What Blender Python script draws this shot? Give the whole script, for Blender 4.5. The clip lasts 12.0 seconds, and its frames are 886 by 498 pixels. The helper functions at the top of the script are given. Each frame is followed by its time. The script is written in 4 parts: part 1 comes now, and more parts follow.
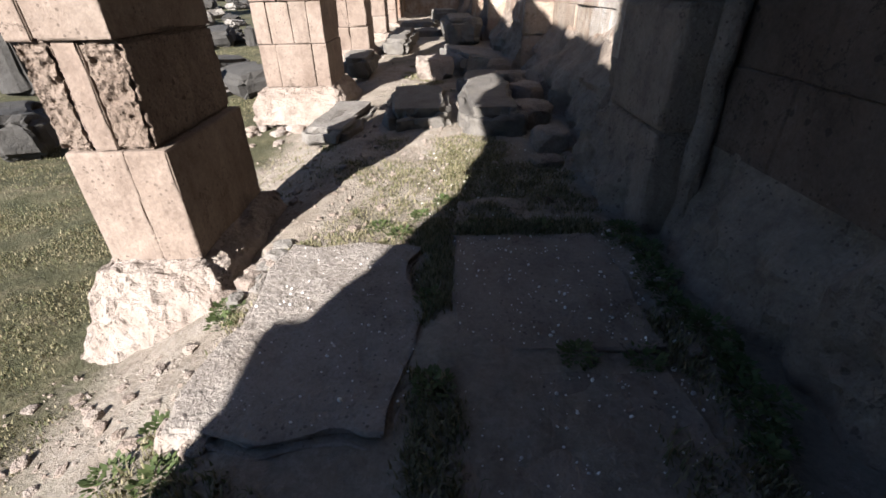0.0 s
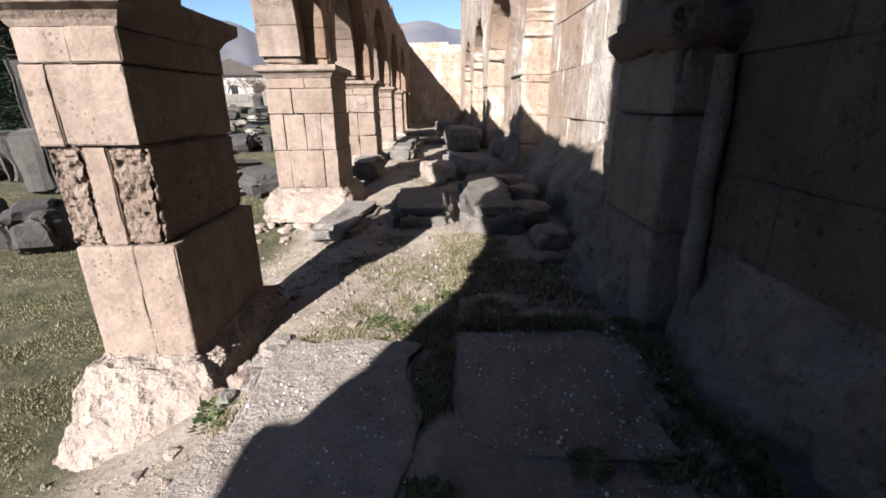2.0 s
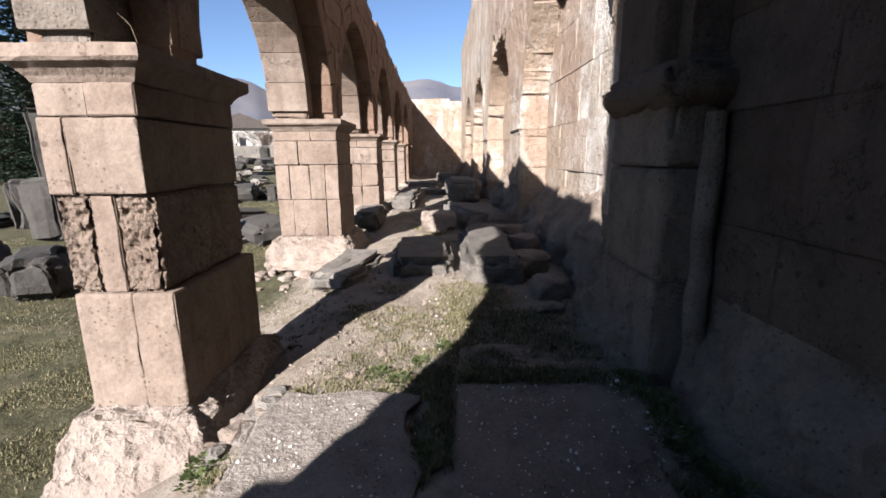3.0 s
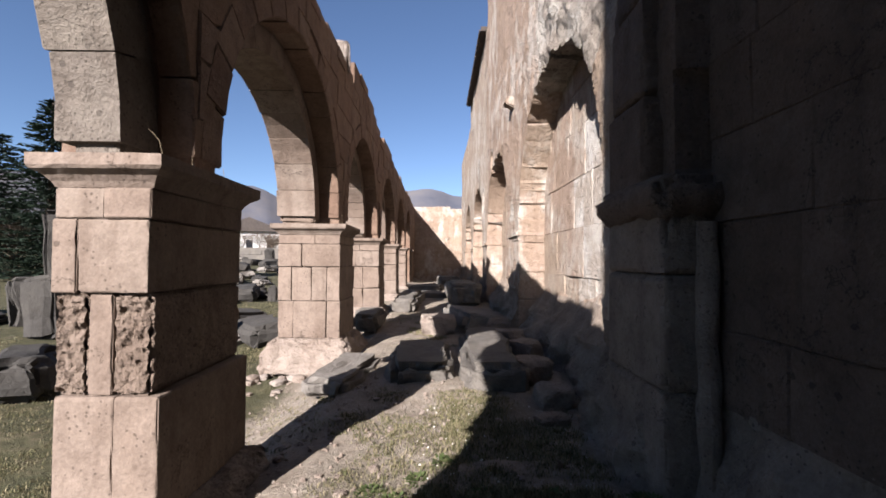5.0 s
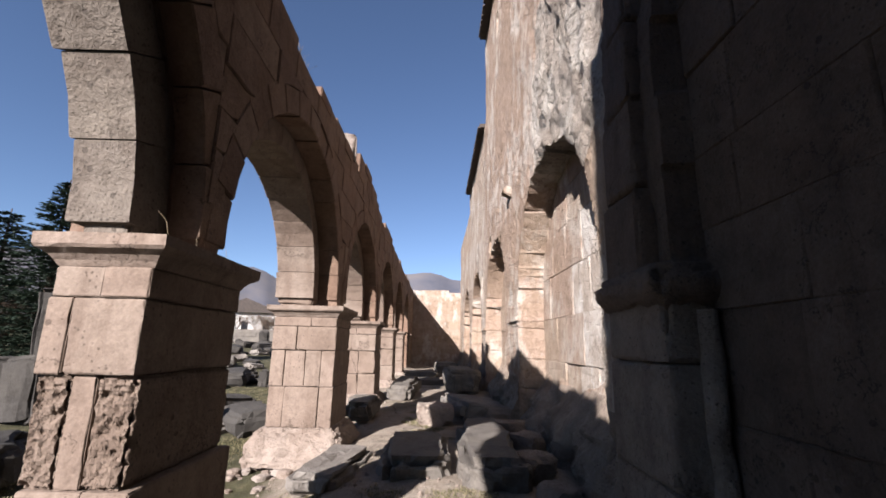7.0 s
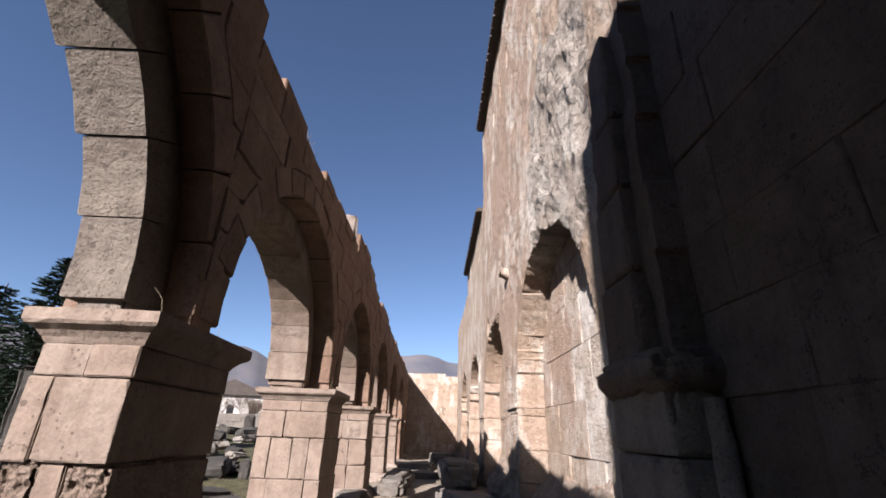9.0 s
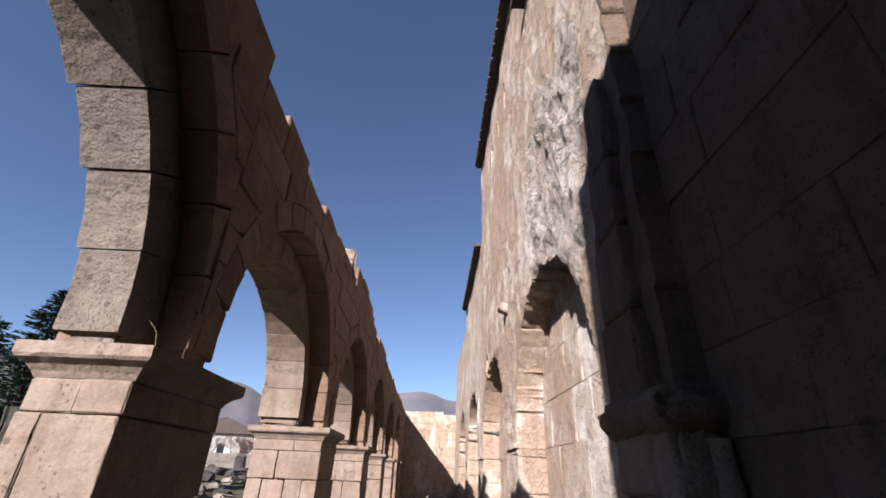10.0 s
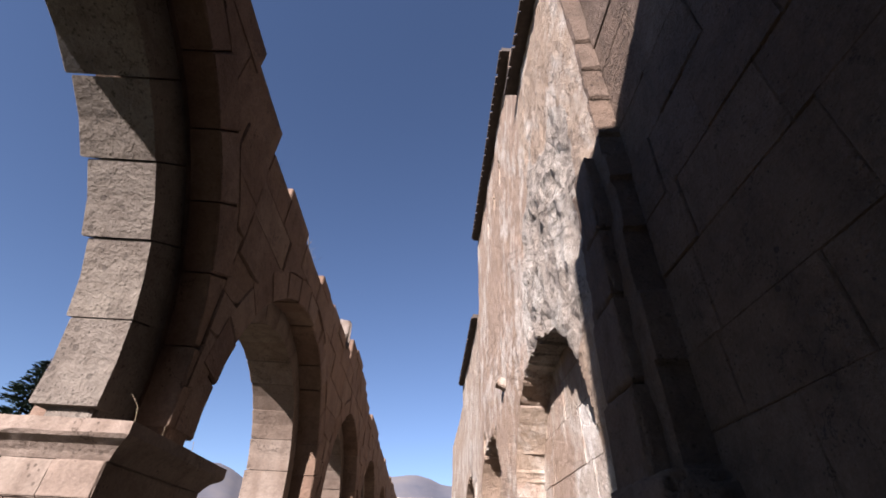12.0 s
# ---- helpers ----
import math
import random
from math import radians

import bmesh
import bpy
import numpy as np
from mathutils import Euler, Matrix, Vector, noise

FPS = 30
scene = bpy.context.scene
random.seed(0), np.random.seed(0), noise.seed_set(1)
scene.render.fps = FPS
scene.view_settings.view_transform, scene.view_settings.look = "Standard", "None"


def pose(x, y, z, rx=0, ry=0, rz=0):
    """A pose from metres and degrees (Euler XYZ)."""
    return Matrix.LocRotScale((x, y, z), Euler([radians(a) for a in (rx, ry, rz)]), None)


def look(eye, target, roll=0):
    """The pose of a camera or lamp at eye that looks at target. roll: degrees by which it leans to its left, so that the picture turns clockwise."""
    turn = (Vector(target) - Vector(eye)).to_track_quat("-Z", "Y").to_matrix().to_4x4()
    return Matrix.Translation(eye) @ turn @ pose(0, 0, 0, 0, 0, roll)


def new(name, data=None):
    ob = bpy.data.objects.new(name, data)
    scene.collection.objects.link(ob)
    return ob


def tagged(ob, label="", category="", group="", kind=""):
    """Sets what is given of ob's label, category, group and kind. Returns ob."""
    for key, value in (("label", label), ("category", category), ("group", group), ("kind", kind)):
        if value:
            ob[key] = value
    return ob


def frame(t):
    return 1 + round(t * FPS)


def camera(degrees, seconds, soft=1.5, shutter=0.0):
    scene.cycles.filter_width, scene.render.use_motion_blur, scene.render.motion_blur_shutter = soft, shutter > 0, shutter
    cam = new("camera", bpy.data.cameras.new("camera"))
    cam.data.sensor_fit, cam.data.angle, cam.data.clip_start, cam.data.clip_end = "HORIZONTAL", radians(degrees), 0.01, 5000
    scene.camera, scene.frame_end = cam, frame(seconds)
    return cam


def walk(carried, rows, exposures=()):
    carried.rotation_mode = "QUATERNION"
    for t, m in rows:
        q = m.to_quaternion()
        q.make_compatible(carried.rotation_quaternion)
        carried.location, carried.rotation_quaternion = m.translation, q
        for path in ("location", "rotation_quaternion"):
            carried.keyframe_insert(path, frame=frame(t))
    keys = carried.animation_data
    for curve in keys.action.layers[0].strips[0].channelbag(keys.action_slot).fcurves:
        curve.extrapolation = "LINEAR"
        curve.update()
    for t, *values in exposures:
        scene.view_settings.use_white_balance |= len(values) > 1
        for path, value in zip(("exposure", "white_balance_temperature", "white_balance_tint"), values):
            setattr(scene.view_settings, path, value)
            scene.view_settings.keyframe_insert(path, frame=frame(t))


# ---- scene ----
# A roofless gallery beside a ruined church: an arcade of five piers to the west, the church wall to the east.
# x to the east (right), y along the gallery, z up; z = 0 is the foot of the far piers.
EYE = 1.33
cam = camera(90.3, 12.0, soft=1.7)
ROWS = [
    (0.0, -0.5, -30.7, 1.17),
    (0.5, -0.5, -28.07, 1.09),
    (1.0, -0.5, -25.06, 0.98),
    (1.5, -0.5, -21.77, 0.85),
    (2.0, -0.5, -18.29, 0.71),
    (2.5, -0.5, -15.12, 0.56),
    (3.0, -0.5, -11.96, 0.39),
    (5.0, -0.5, 1.39, -0.38),
    (5.5, -0.5, 4.0, -0.59),
    (6.0, -0.5, 6.65, -0.8),
    (6.5, -0.5, 9.34, -1.01),
    (7.0, -0.5, 12.25, -1.22),
    (9.0, -0.5, 22.69, -2.0),
    (9.5, -0.5, 24.82, -2.18),
    (10.0, -0.5, 27.18, -2.35),
    (10.5, -0.5, 29.43, -2.5),
    (11.0, -0.5, 31.81, -2.64),
    (11.5, -0.5, 34.04, -2.76),
    (12.0, -0.5, 36.43, -2.86),
]
walk(cam, [(t, pose(0, 0, EYE, 0, 0, yaw) @ pose(0, 0, 0, 90 + pitch, 0, 0) @ pose(0, 0, 0, 0, 0, -roll)) for t, yaw, pitch, roll in ROWS],
     exposures=[(0.0, 2.3, 6500, 11), (3.0, 2.1, 6550, 13), (6.0, 1.87, 6650, 16), (9.5, 1.85, 6700, 18), (12.0, 1.98, 6750, 21)])

# ---- light ----
SUN_AZ, SUN_EL = math.atan2(-0.45, -0.89), radians(28)
SUN_TO = Vector((math.sin(SUN_AZ) * math.cos(SUN_EL), math.cos(SUN_AZ) * math.cos(SUN_EL), math.sin(SUN_EL)))
world = bpy.data.worlds.new("sky_world")
scene.world = world
world.use_nodes = True
wn = world.node_tree
sky = wn.nodes.new("ShaderNodeTexSky")
sky.sky_type, sky.sun_disc, sky.sun_elevation, sky.sun_rotation = "NISHITA", False, SUN_EL, SUN_AZ % (2 * math.pi)
sky.altitude, sky.air_density, sky.dust_density, sky.ozone_density = 2200, 1.0, 0.0, 3.6
wn.links.new(sky.outputs[0], wn.nodes["Background"].inputs[0])
wn.nodes["Background"].inputs[1].default_value = 0.042
sun = new("sun", bpy.data.lights.new("sun", "SUN"))
sun.data.energy, sun.data.angle, sun.data.color = 4.8, radians(0.53), (1.0, 0.972, 0.94)
sun.matrix_world = look(SUN_TO * 60, (0, 0, 0))


# ---- materials ----
def node(nt, kind, **sets):
    n = nt.nodes.new(kind)
    for k, v in sets.items():
        n.inputs[k].default_value = v
    return n


def ramp(nt, fac, stops):
    r = nt.nodes.new("ShaderNodeValToRGB")
    e = r.color_ramp.elements
    while len(e) < len(stops):
        e.new(0.5)
    for el, (p, c) in zip(e, stops):
        el.position, el.color = p, (*c, 1) if len(c) == 3 else c
    nt.links.new(fac, r.inputs[0])
    return r.outputs[0]


def mix(nt, fac, a, b, mode="MIX"):
    m = nt.nodes.new("ShaderNodeMix")
    m.data_type, m.blend_type = "RGBA", mode
    for sock, val in ((m.inputs[0], fac), (m.inputs[6], a), (m.inputs[7], b)):
        if isinstance(val, (int, float)):
            sock.default_value = val
        elif isinstance(val, tuple):
            sock.default_value = (*val, 1)
        else:
            nt.links.new(val, sock)
    return m.outputs[2]


def maths(nt, op, a, b=0.0):
    m = nt.nodes.new("ShaderNodeMath")
    m.operation = op
    for sock, val in zip(m.inputs, (a, b)):
        if isinstance(val, (int, float)):
            sock.default_value = val
        else:
            nt.links.new(val, sock)
    return m.outputs[0]


def noise_at(nt, pos, scale, detail=4.0, rough=0.6, stretch=None):
    if stretch:
        mp = nt.nodes.new("ShaderNodeMapping")
        mp.inputs["Scale"].default_value = stretch
        nt.links.new(pos, mp.inputs[0])
        pos = mp.outputs[0]
    n = node(nt, "ShaderNodeTexNoise", Scale=scale, Detail=detail, Roughness=rough)
    nt.links.new(pos, n.inputs["Vector"])
    return n.outputs[0]


def start(name, rough=0.9):
    m = bpy.data.materials.new(name)
    m.use_nodes = True
    nt = m.node_tree
    b = nt.nodes["Principled BSDF"]
    b.inputs["Roughness"].default_value = rough
    b.inputs["Specular IOR Level"].default_value = 0.25
    g = nt.nodes.new("ShaderNodeNewGeometry")
    return m, nt, b, g


def finish(nt, b, colour, height, strength, distance):
    nt.links.new(colour, b.inputs["Base Color"])
    bump = node(nt, "ShaderNodeBump", Strength=strength, Distance=distance)
    nt.links.new(height, bump.inputs["Height"])
    nt.links.new(bump.outputs[0], b.inputs["Normal"])


DULL = 0.64      # scales all base colours down, so less light bounces into the shade


def dull(c):
    return tuple(DULL * v for v in c)


def stone(name, tints, stain, pits=0.5, streak=0.0, pale=None, bump=0.8, rel=0.03):
    """Weathered masonry: a tint for each block, cloudy stains, grain, and small pits."""
    m, nt, b, g = start(name, 0.92)
    tints, stain, pale = [dull(t) for t in tints], dull(stain), dull(pale) if pale else None
    pos = g.outputs["Position"]
    info = nt.nodes.new("ShaderNodeObjectInfo")
    rnd = maths(nt, "FRACT", maths(nt, "ADD", info.outputs["Random"], g.outputs["Random Per Island"]))
    base = ramp(nt, rnd, [(i / (len(tints) - 1), t) for i, t in enumerate(tints)])
    cloud = noise_at(nt, pos, 1.7, 5, 0.65)
    base = mix(nt, ramp(nt, cloud, [(0.42, (0, 0, 0)), (0.72, (0.75, 0.75, 0.75))]), base, stain)
    if streak:
        st = noise_at(nt, pos, 1.0, 5, 0.6, (3.2, 3.2, 0.28))
        base = mix(nt, ramp(nt, st, [(0.5, (0, 0, 0)), (0.66, (streak, streak, streak))]), base, stain)
    if pale:
        pl = noise_at(nt, pos, 0.9, 6, 0.7, (1.0, 1.0, 0.6))
        base = mix(nt, ramp(nt, pl, [(0.50, (0, 0, 0)), (0.60, (0.85, 0.85, 0.85))]), base, pale)
    patch = noise_at(nt, pos, 5.5, 6, 0.72)
    base = mix(nt, 0.55, base, ramp(nt, patch, [(0.30, (0.52, 0.47, 0.44)), (0.5, (1.0, 1.0, 1.0)), (0.72, (1.22, 1.2, 1.18))]), "MULTIPLY")
    grain = noise_at(nt, pos, 38.0, 5, 0.7)
    base = mix(nt, 0.42, base, ramp(nt, grain, [(0.3, (0.35, 0.33, 0.32)), (0.7, (1.0, 1.0, 1.0))]), "MULTIPLY")
    holes = None
    for scale, size, gate in ((24.0, 0.20, 0.66), (7.0, 0.15, 0.72)):
        v = node(nt, "ShaderNodeTexVoronoi", Scale=scale)
        nt.links.new(pos, v.inputs["Vector"])
        where = noise_at(nt, pos, scale * 0.18, 3, 0.6)
        one = maths(nt, "MULTIPLY", maths(nt, "LESS_THAN", maths(nt, "ADD", v.outputs["Distance"], maths(nt, "MULTIPLY", maths(nt, "SUBTRACT", grain, 0.5), 0.25)), size), maths(nt, "GREATER_THAN", where, gate - 0.12 * pits))
        holes = one if holes is None else maths(nt, "MAXIMUM", holes, one)
    bent = nt.nodes.new("ShaderNodeVectorMath")
    bent.operation = "ADD"
    wave = node(nt, "ShaderNodeTexNoise", Scale=2.2, Detail=5.0, Roughness=0.7)
    nt.links.new(pos, wave.inputs["Vector"])
    nt.links.new(pos, bent.inputs[0])
    nt.links.new(wave.outputs["Color"], bent.inputs[1])
    ck = node(nt, "ShaderNodeTexVoronoi", Scale=1.15)
    ck.feature = "DISTANCE_TO_EDGE"
    nt.links.new(bent.outputs[0], ck.inputs["Vector"])
    crack = maths(nt, "MULTIPLY", maths(nt, "LESS_THAN", ck.outputs["Distance"], 0.008), maths(nt, "GREATER_THAN", noise_at(nt, pos, 1.1, 3, 0.6), 0.54))
    holes = maths(nt, "MAXIMUM", holes, crack)
    # darkens pits and cracks in the colour, standing in for their shade
    base = mix(nt, maths(nt, "MULTIPLY", holes, 0.6), base, tuple(0.35 * c for c in stain))
    mid = noise_at(nt, pos, 9.0, 6, 0.7)
    h = maths(nt, "SUBTRACT", maths(nt, "ADD", maths(nt, "MULTIPLY", grain, 0.35), maths(nt, "ADD", mid, patch)), maths(nt, "MULTIPLY", holes, 0.8))
    finish(nt, b, base, h, bump, rel)
    return m


M_PIER = stone("pink_tuff", [(0.282, 0.216, 0.175), (0.307, 0.241, 0.198), (0.258, 0.196, 0.156), (0.318, 0.258, 0.215)], (0.19, 0.138, 0.108), 1.0, streak=0.6, bump=0.8, rel=0.016)
M_PITTED = stone("pitted_tuff", [(0.28, 0.21, 0.165), (0.33, 0.255, 0.205)], (0.20, 0.14, 0.105), 2.3, bump=1.0, rel=0.06)
M_ARCADE = stone("arcade_tuff", [(0.27, 0.175, 0.125), (0.30, 0.205, 0.15), (0.235, 0.152, 0.11), (0.32, 0.23, 0.175), (0.265, 0.168, 0.12)], (0.17, 0.11, 0.08), 0.6, streak=0.4)
M_GREY = stone("grey_tuff", [(0.235, 0.202, 0.172), (0.26, 0.225, 0.19), (0.235, 0.198, 0.163)], (0.15, 0.12, 0.10), 1.8, bump=1.0, rel=0.035)
M_CHURCH = stone("church_tuff", [(0.46, 0.36, 0.278), (0.48, 0.385, 0.30), (0.42, 0.315, 0.24), (0.46, 0.345, 0.275), (0.50, 0.415, 0.335)], (0.36, 0.26, 0.19), 0.8, streak=0.6, pale=(0.64, 0.585, 0.52), bump=1.0, rel=0.05)
# church stone with the shade of the near gallery put into its colour
M_SHADED_TUFF = stone("shaded_brown_tuff", [(0.205, 0.148, 0.115), (0.235, 0.172, 0.135), (0.18, 0.128, 0.098), (0.22, 0.155, 0.116)], (0.12, 0.086, 0.066), 1.2, streak=0.6, bump=1.0, rel=0.06)
# mid tone between the lit church stone and its darker shaded copy
M_MID_TUFF = stone("mid_buff_tuff", [(0.35, 0.285, 0.235), (0.39, 0.32, 0.265), (0.32, 0.255, 0.205)], (0.21, 0.165, 0.13), 1.3, streak=0.5, bump=1.0, rel=0.06)
M_LIME = stone("old_limewash", [(0.66, 0.60, 0.54), (0.72, 0.67, 0.61), (0.62, 0.55, 0.48)], (0.42, 0.33, 0.26), 1.2, streak=0.4, pale=(0.80, 0.77, 0.73), bump=1.0, rel=0.05)
M_BREAK = stone("broken_core", [(0.52, 0.46, 0.40), (0.58, 0.525, 0.465), (0.46, 0.39, 0.33)], (0.27, 0.21, 0.165), 2.2, pale=(0.66, 0.62, 0.56), bump=1.0, rel=0.11)
M_DARK = stone("dark_basalt", [(0.058, 0.054, 0.05), (0.075, 0.07, 0.064), (0.05, 0.047, 0.044)], (0.095, 0.087, 0.076), 0.5)
M_RUBBLE = stone("rubble_mortar", [(0.47, 0.395, 0.34), (0.41, 0.33, 0.275), (0.50, 0.435, 0.385)], (0.30, 0.225, 0.18), 1.3, bump=1.0, rel=0.06)
M_BASALT = stone("basalt", [(0.17, 0.155, 0.138), (0.21, 0.192, 0.172), (0.15, 0.137, 0.125)], (0.25, 0.225, 0.19), 0.5)
M_PALE = stone("pale_slab", [(0.36, 0.32, 0.285), (0.39, 0.345, 0.305)], (0.26, 0.215, 0.18), 1.4, bump=1.0, rel=0.04)
M_FLOOR = stone("floor_slab", [(0.32, 0.265, 0.22), (0.36, 0.30, 0.25)], (0.20, 0.16, 0.13), 0.9, bump=0.8, rel=0.03)
M_SLAB = stone("grey_slab", [(0.30, 0.278, 0.252), (0.33, 0.30, 0.27)], (0.19, 0.165, 0.143), 0.9, bump=1.0, rel=0.04)


def plain(name, tints, scale=6.0, rough=0.85, bump=0.3, rel=0.01):
    m, nt, b, g = start(name, rough)
    tints = [dull(t) for t in tints]
    n = noise_at(nt, g.outputs["Position"], scale, 5, 0.65)
    finish(nt, b, ramp(nt, n, [(0.3 + 0.4 * i / (len(tints) - 1), t) for i, t in enumerate(tints)]), n, bump, rel)
    return m


def leafy(name, tints, trans=0.25):
    m, nt, b, g = start(name, 0.7)
    tints = [dull(t) for t in tints]
    col = ramp(nt, g.outputs["Random Per Island"], [(i / (len(tints) - 1), t) for i, t in enumerate(tints)])
    nt.links.new(col, b.inputs["Base Color"])
    tr = nt.nodes.new("ShaderNodeBsdfTranslucent")
    nt.links.new(col, tr.inputs[0])
    ms = nt.nodes.new("ShaderNodeMixShader")
    ms.inputs[0].default_value = trans
    nt.links.new(b.outputs[0], ms.inputs[1])
    nt.links.new(tr.outputs[0], ms.inputs[2])
    nt.links.new(ms.outputs[0], nt.nodes["Material Output"].inputs[0])
    return m


M_GRASS = leafy("grass", [(0.09, 0.102, 0.042), (0.14, 0.138, 0.062), (0.30, 0.26, 0.15), (0.115, 0.115, 0.055), (0.38, 0.325, 0.205), (0.24, 0.205, 0.12)])
M_WEED = leafy("weed_leaves", [(0.07, 0.105, 0.035), (0.11, 0.14, 0.05), (0.085, 0.115, 0.04)])
M_STRAW = leafy("dry_stalk", [(0.26, 0.20, 0.13), (0.36, 0.29, 0.20)])
M_NEEDLE = leafy("fir_needles", [(0.018, 0.035, 0.022), (0.03, 0.05, 0.03), (0.014, 0.028, 0.018)], 0.1)
M_BARK = plain("bark", [(0.05, 0.035, 0.025), (0.12, 0.09, 0.065)], 14, bump=0.8, rel=0.03)
M_PLASTER = plain("whitewash", [(0.62, 0.60, 0.57), (0.74, 0.72, 0.69)], 1.5)
M_TILE = plain("dark_roof", [(0.05, 0.042, 0.038), (0.10, 0.08, 0.07)], 5)
M_GLASSDARK = plain("window_dark", [(0.02, 0.022, 0.025), (0.04, 0.04, 0.045)], 3, rough=0.2)
M_CHIP = plain("white_chips", [(0.80, 0.76, 0.71), (1.0, 0.97, 0.92)], 20)
M_TWIG = plain("bare_twigs", [(0.10, 0.07, 0.05), (0.17, 0.125, 0.09)], 9)


def ground_mat():
    m, nt, b, g = start("ground_soil", 0.95)
    pos = g.outputs["Position"]
    big = noise_at(nt, pos, 0.55, 6, 0.65)
    fine = noise_at(nt, pos, 26.0, 6, 0.75)
    med = noise_at(nt, pos, 3.5, 6, 0.7)
    soil = ramp(nt, med, [(0.3, dull((0.27, 0.22, 0.175))), (0.5, dull((0.39, 0.33, 0.27))), (0.68, dull((0.47, 0.415, 0.355)))])
    turf = ramp(nt, med, [(0.32, dull((0.055, 0.058, 0.025))), (0.52, dull((0.10, 0.094, 0.048))), (0.7, dull((0.19, 0.162, 0.10)))])
    sep = nt.nodes.new("ShaderNodeSeparateXYZ")
    nt.links.new(pos, sep.inputs[0])
    west = nt.nodes.new("ShaderNodeMapRange")
    for i, v in enumerate((-2.1, -3.2, 0.0, 0.62)):
        west.inputs[i + 1].default_value = v
    nt.links.new(sep.outputs[0], west.inputs[0])
    where = maths(nt, "ADD", big, west.outputs[0])
    where = maths(nt, "ADD", where, maths(nt, "MULTIPLY", maths(nt, "SUBTRACT", med, 0.5), 0.7))
    col = mix(nt, ramp(nt, where, [(0.50, (0, 0, 0)), (0.78, (1, 1, 1))]), soil, turf)
    col = mix(nt, 0.55, col, ramp(nt, fine, [(0.28, (0.3, 0.28, 0.26)), (0.68, (1, 1, 1))]), "MULTIPLY")
    finish(nt, b, col, maths(nt, "ADD", maths(nt, "MULTIPLY", fine, 0.5), med), 1.0, 0.06)
    return m


M_GROUND = ground_mat()
# distance haze is put into the blue-grey base colour
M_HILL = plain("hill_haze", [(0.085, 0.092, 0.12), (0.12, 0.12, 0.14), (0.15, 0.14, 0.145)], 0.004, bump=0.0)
M_BARK2 = plain("hedge_dark", [(0.03, 0.03, 0.022), (0.07, 0.06, 0.045)], 8, bump=0.6, rel=0.05)


# ---- building tools ----
def mesh_ob(name, bm, mat, at=None, smooth=False):
    me = bpy.data.meshes.new(name)
    if at is None:
        xs = np.array([v.co for v in bm.verts])
        lo, hi = xs.min(0), xs.max(0)
        at = Vector(((lo[0] + hi[0]) / 2, (lo[1] + hi[1]) / 2, lo[2]))
    bmesh.ops.translate(bm, verts=bm.verts, vec=-Vector(at))
    bm.to_mesh(me)
    bm.free()
    me.materials.append(mat)
    if smooth:
        me.shade_smooth()
    ob = new(name, me)
    ob.location = at
    return ob


def part(name, bm, mat, parent, label="", smooth=False):
    ob = mesh_ob(name, bm, mat, None, smooth)
    ob.parent = parent
    base = parent.location.copy()
    if parent.parent:
        base += parent.parent.location
    ob.location -= base
    if label:
        tagged(ob, label)
    return ob


def anchor(name, at, label, category, group="", kind=""):
    e = new(name)
    e.location = at
    e.empty_display_size = 0.2
    return tagged(e, label, category, group, kind)


def prism(bm, poly, x_face, x_back, c=0.012, tilt=0.0):
    """A block on the (y, z) outline poly, its chamfered face at x_face, running back to x_back."""
    s = 1 if x_back > x_face else -1
    n = len(poly)
    cy, cz = sum(p[0] for p in poly) / n, sum(p[1] for p in poly) / n
    rim, face, back = [], [], []
    for y, z in poly:
        d = math.hypot(y - cy, z - cz) or 1
        k = max(0.0, 1 - 1.5 * c / d)
        face.append(bm.verts.new((x_face + tilt * (z - cz), cy + (y - cy) * k, cz + (z - cz) * k)))
        rim.append(bm.verts.new((x_face + s * c * 1.3, y, z)))
        back.append(bm.verts.new((x_back, y, z)))
    def put(vs):
        bm.faces.new(vs if s > 0 else vs[::-1])
    put(face[::-1])
    put(back)
    for i in range(n):
        j = (i + 1) % n
        put([face[i], face[j], rim[j], rim[i]])
        put([rim[i], rim[j], back[j], back[i]])


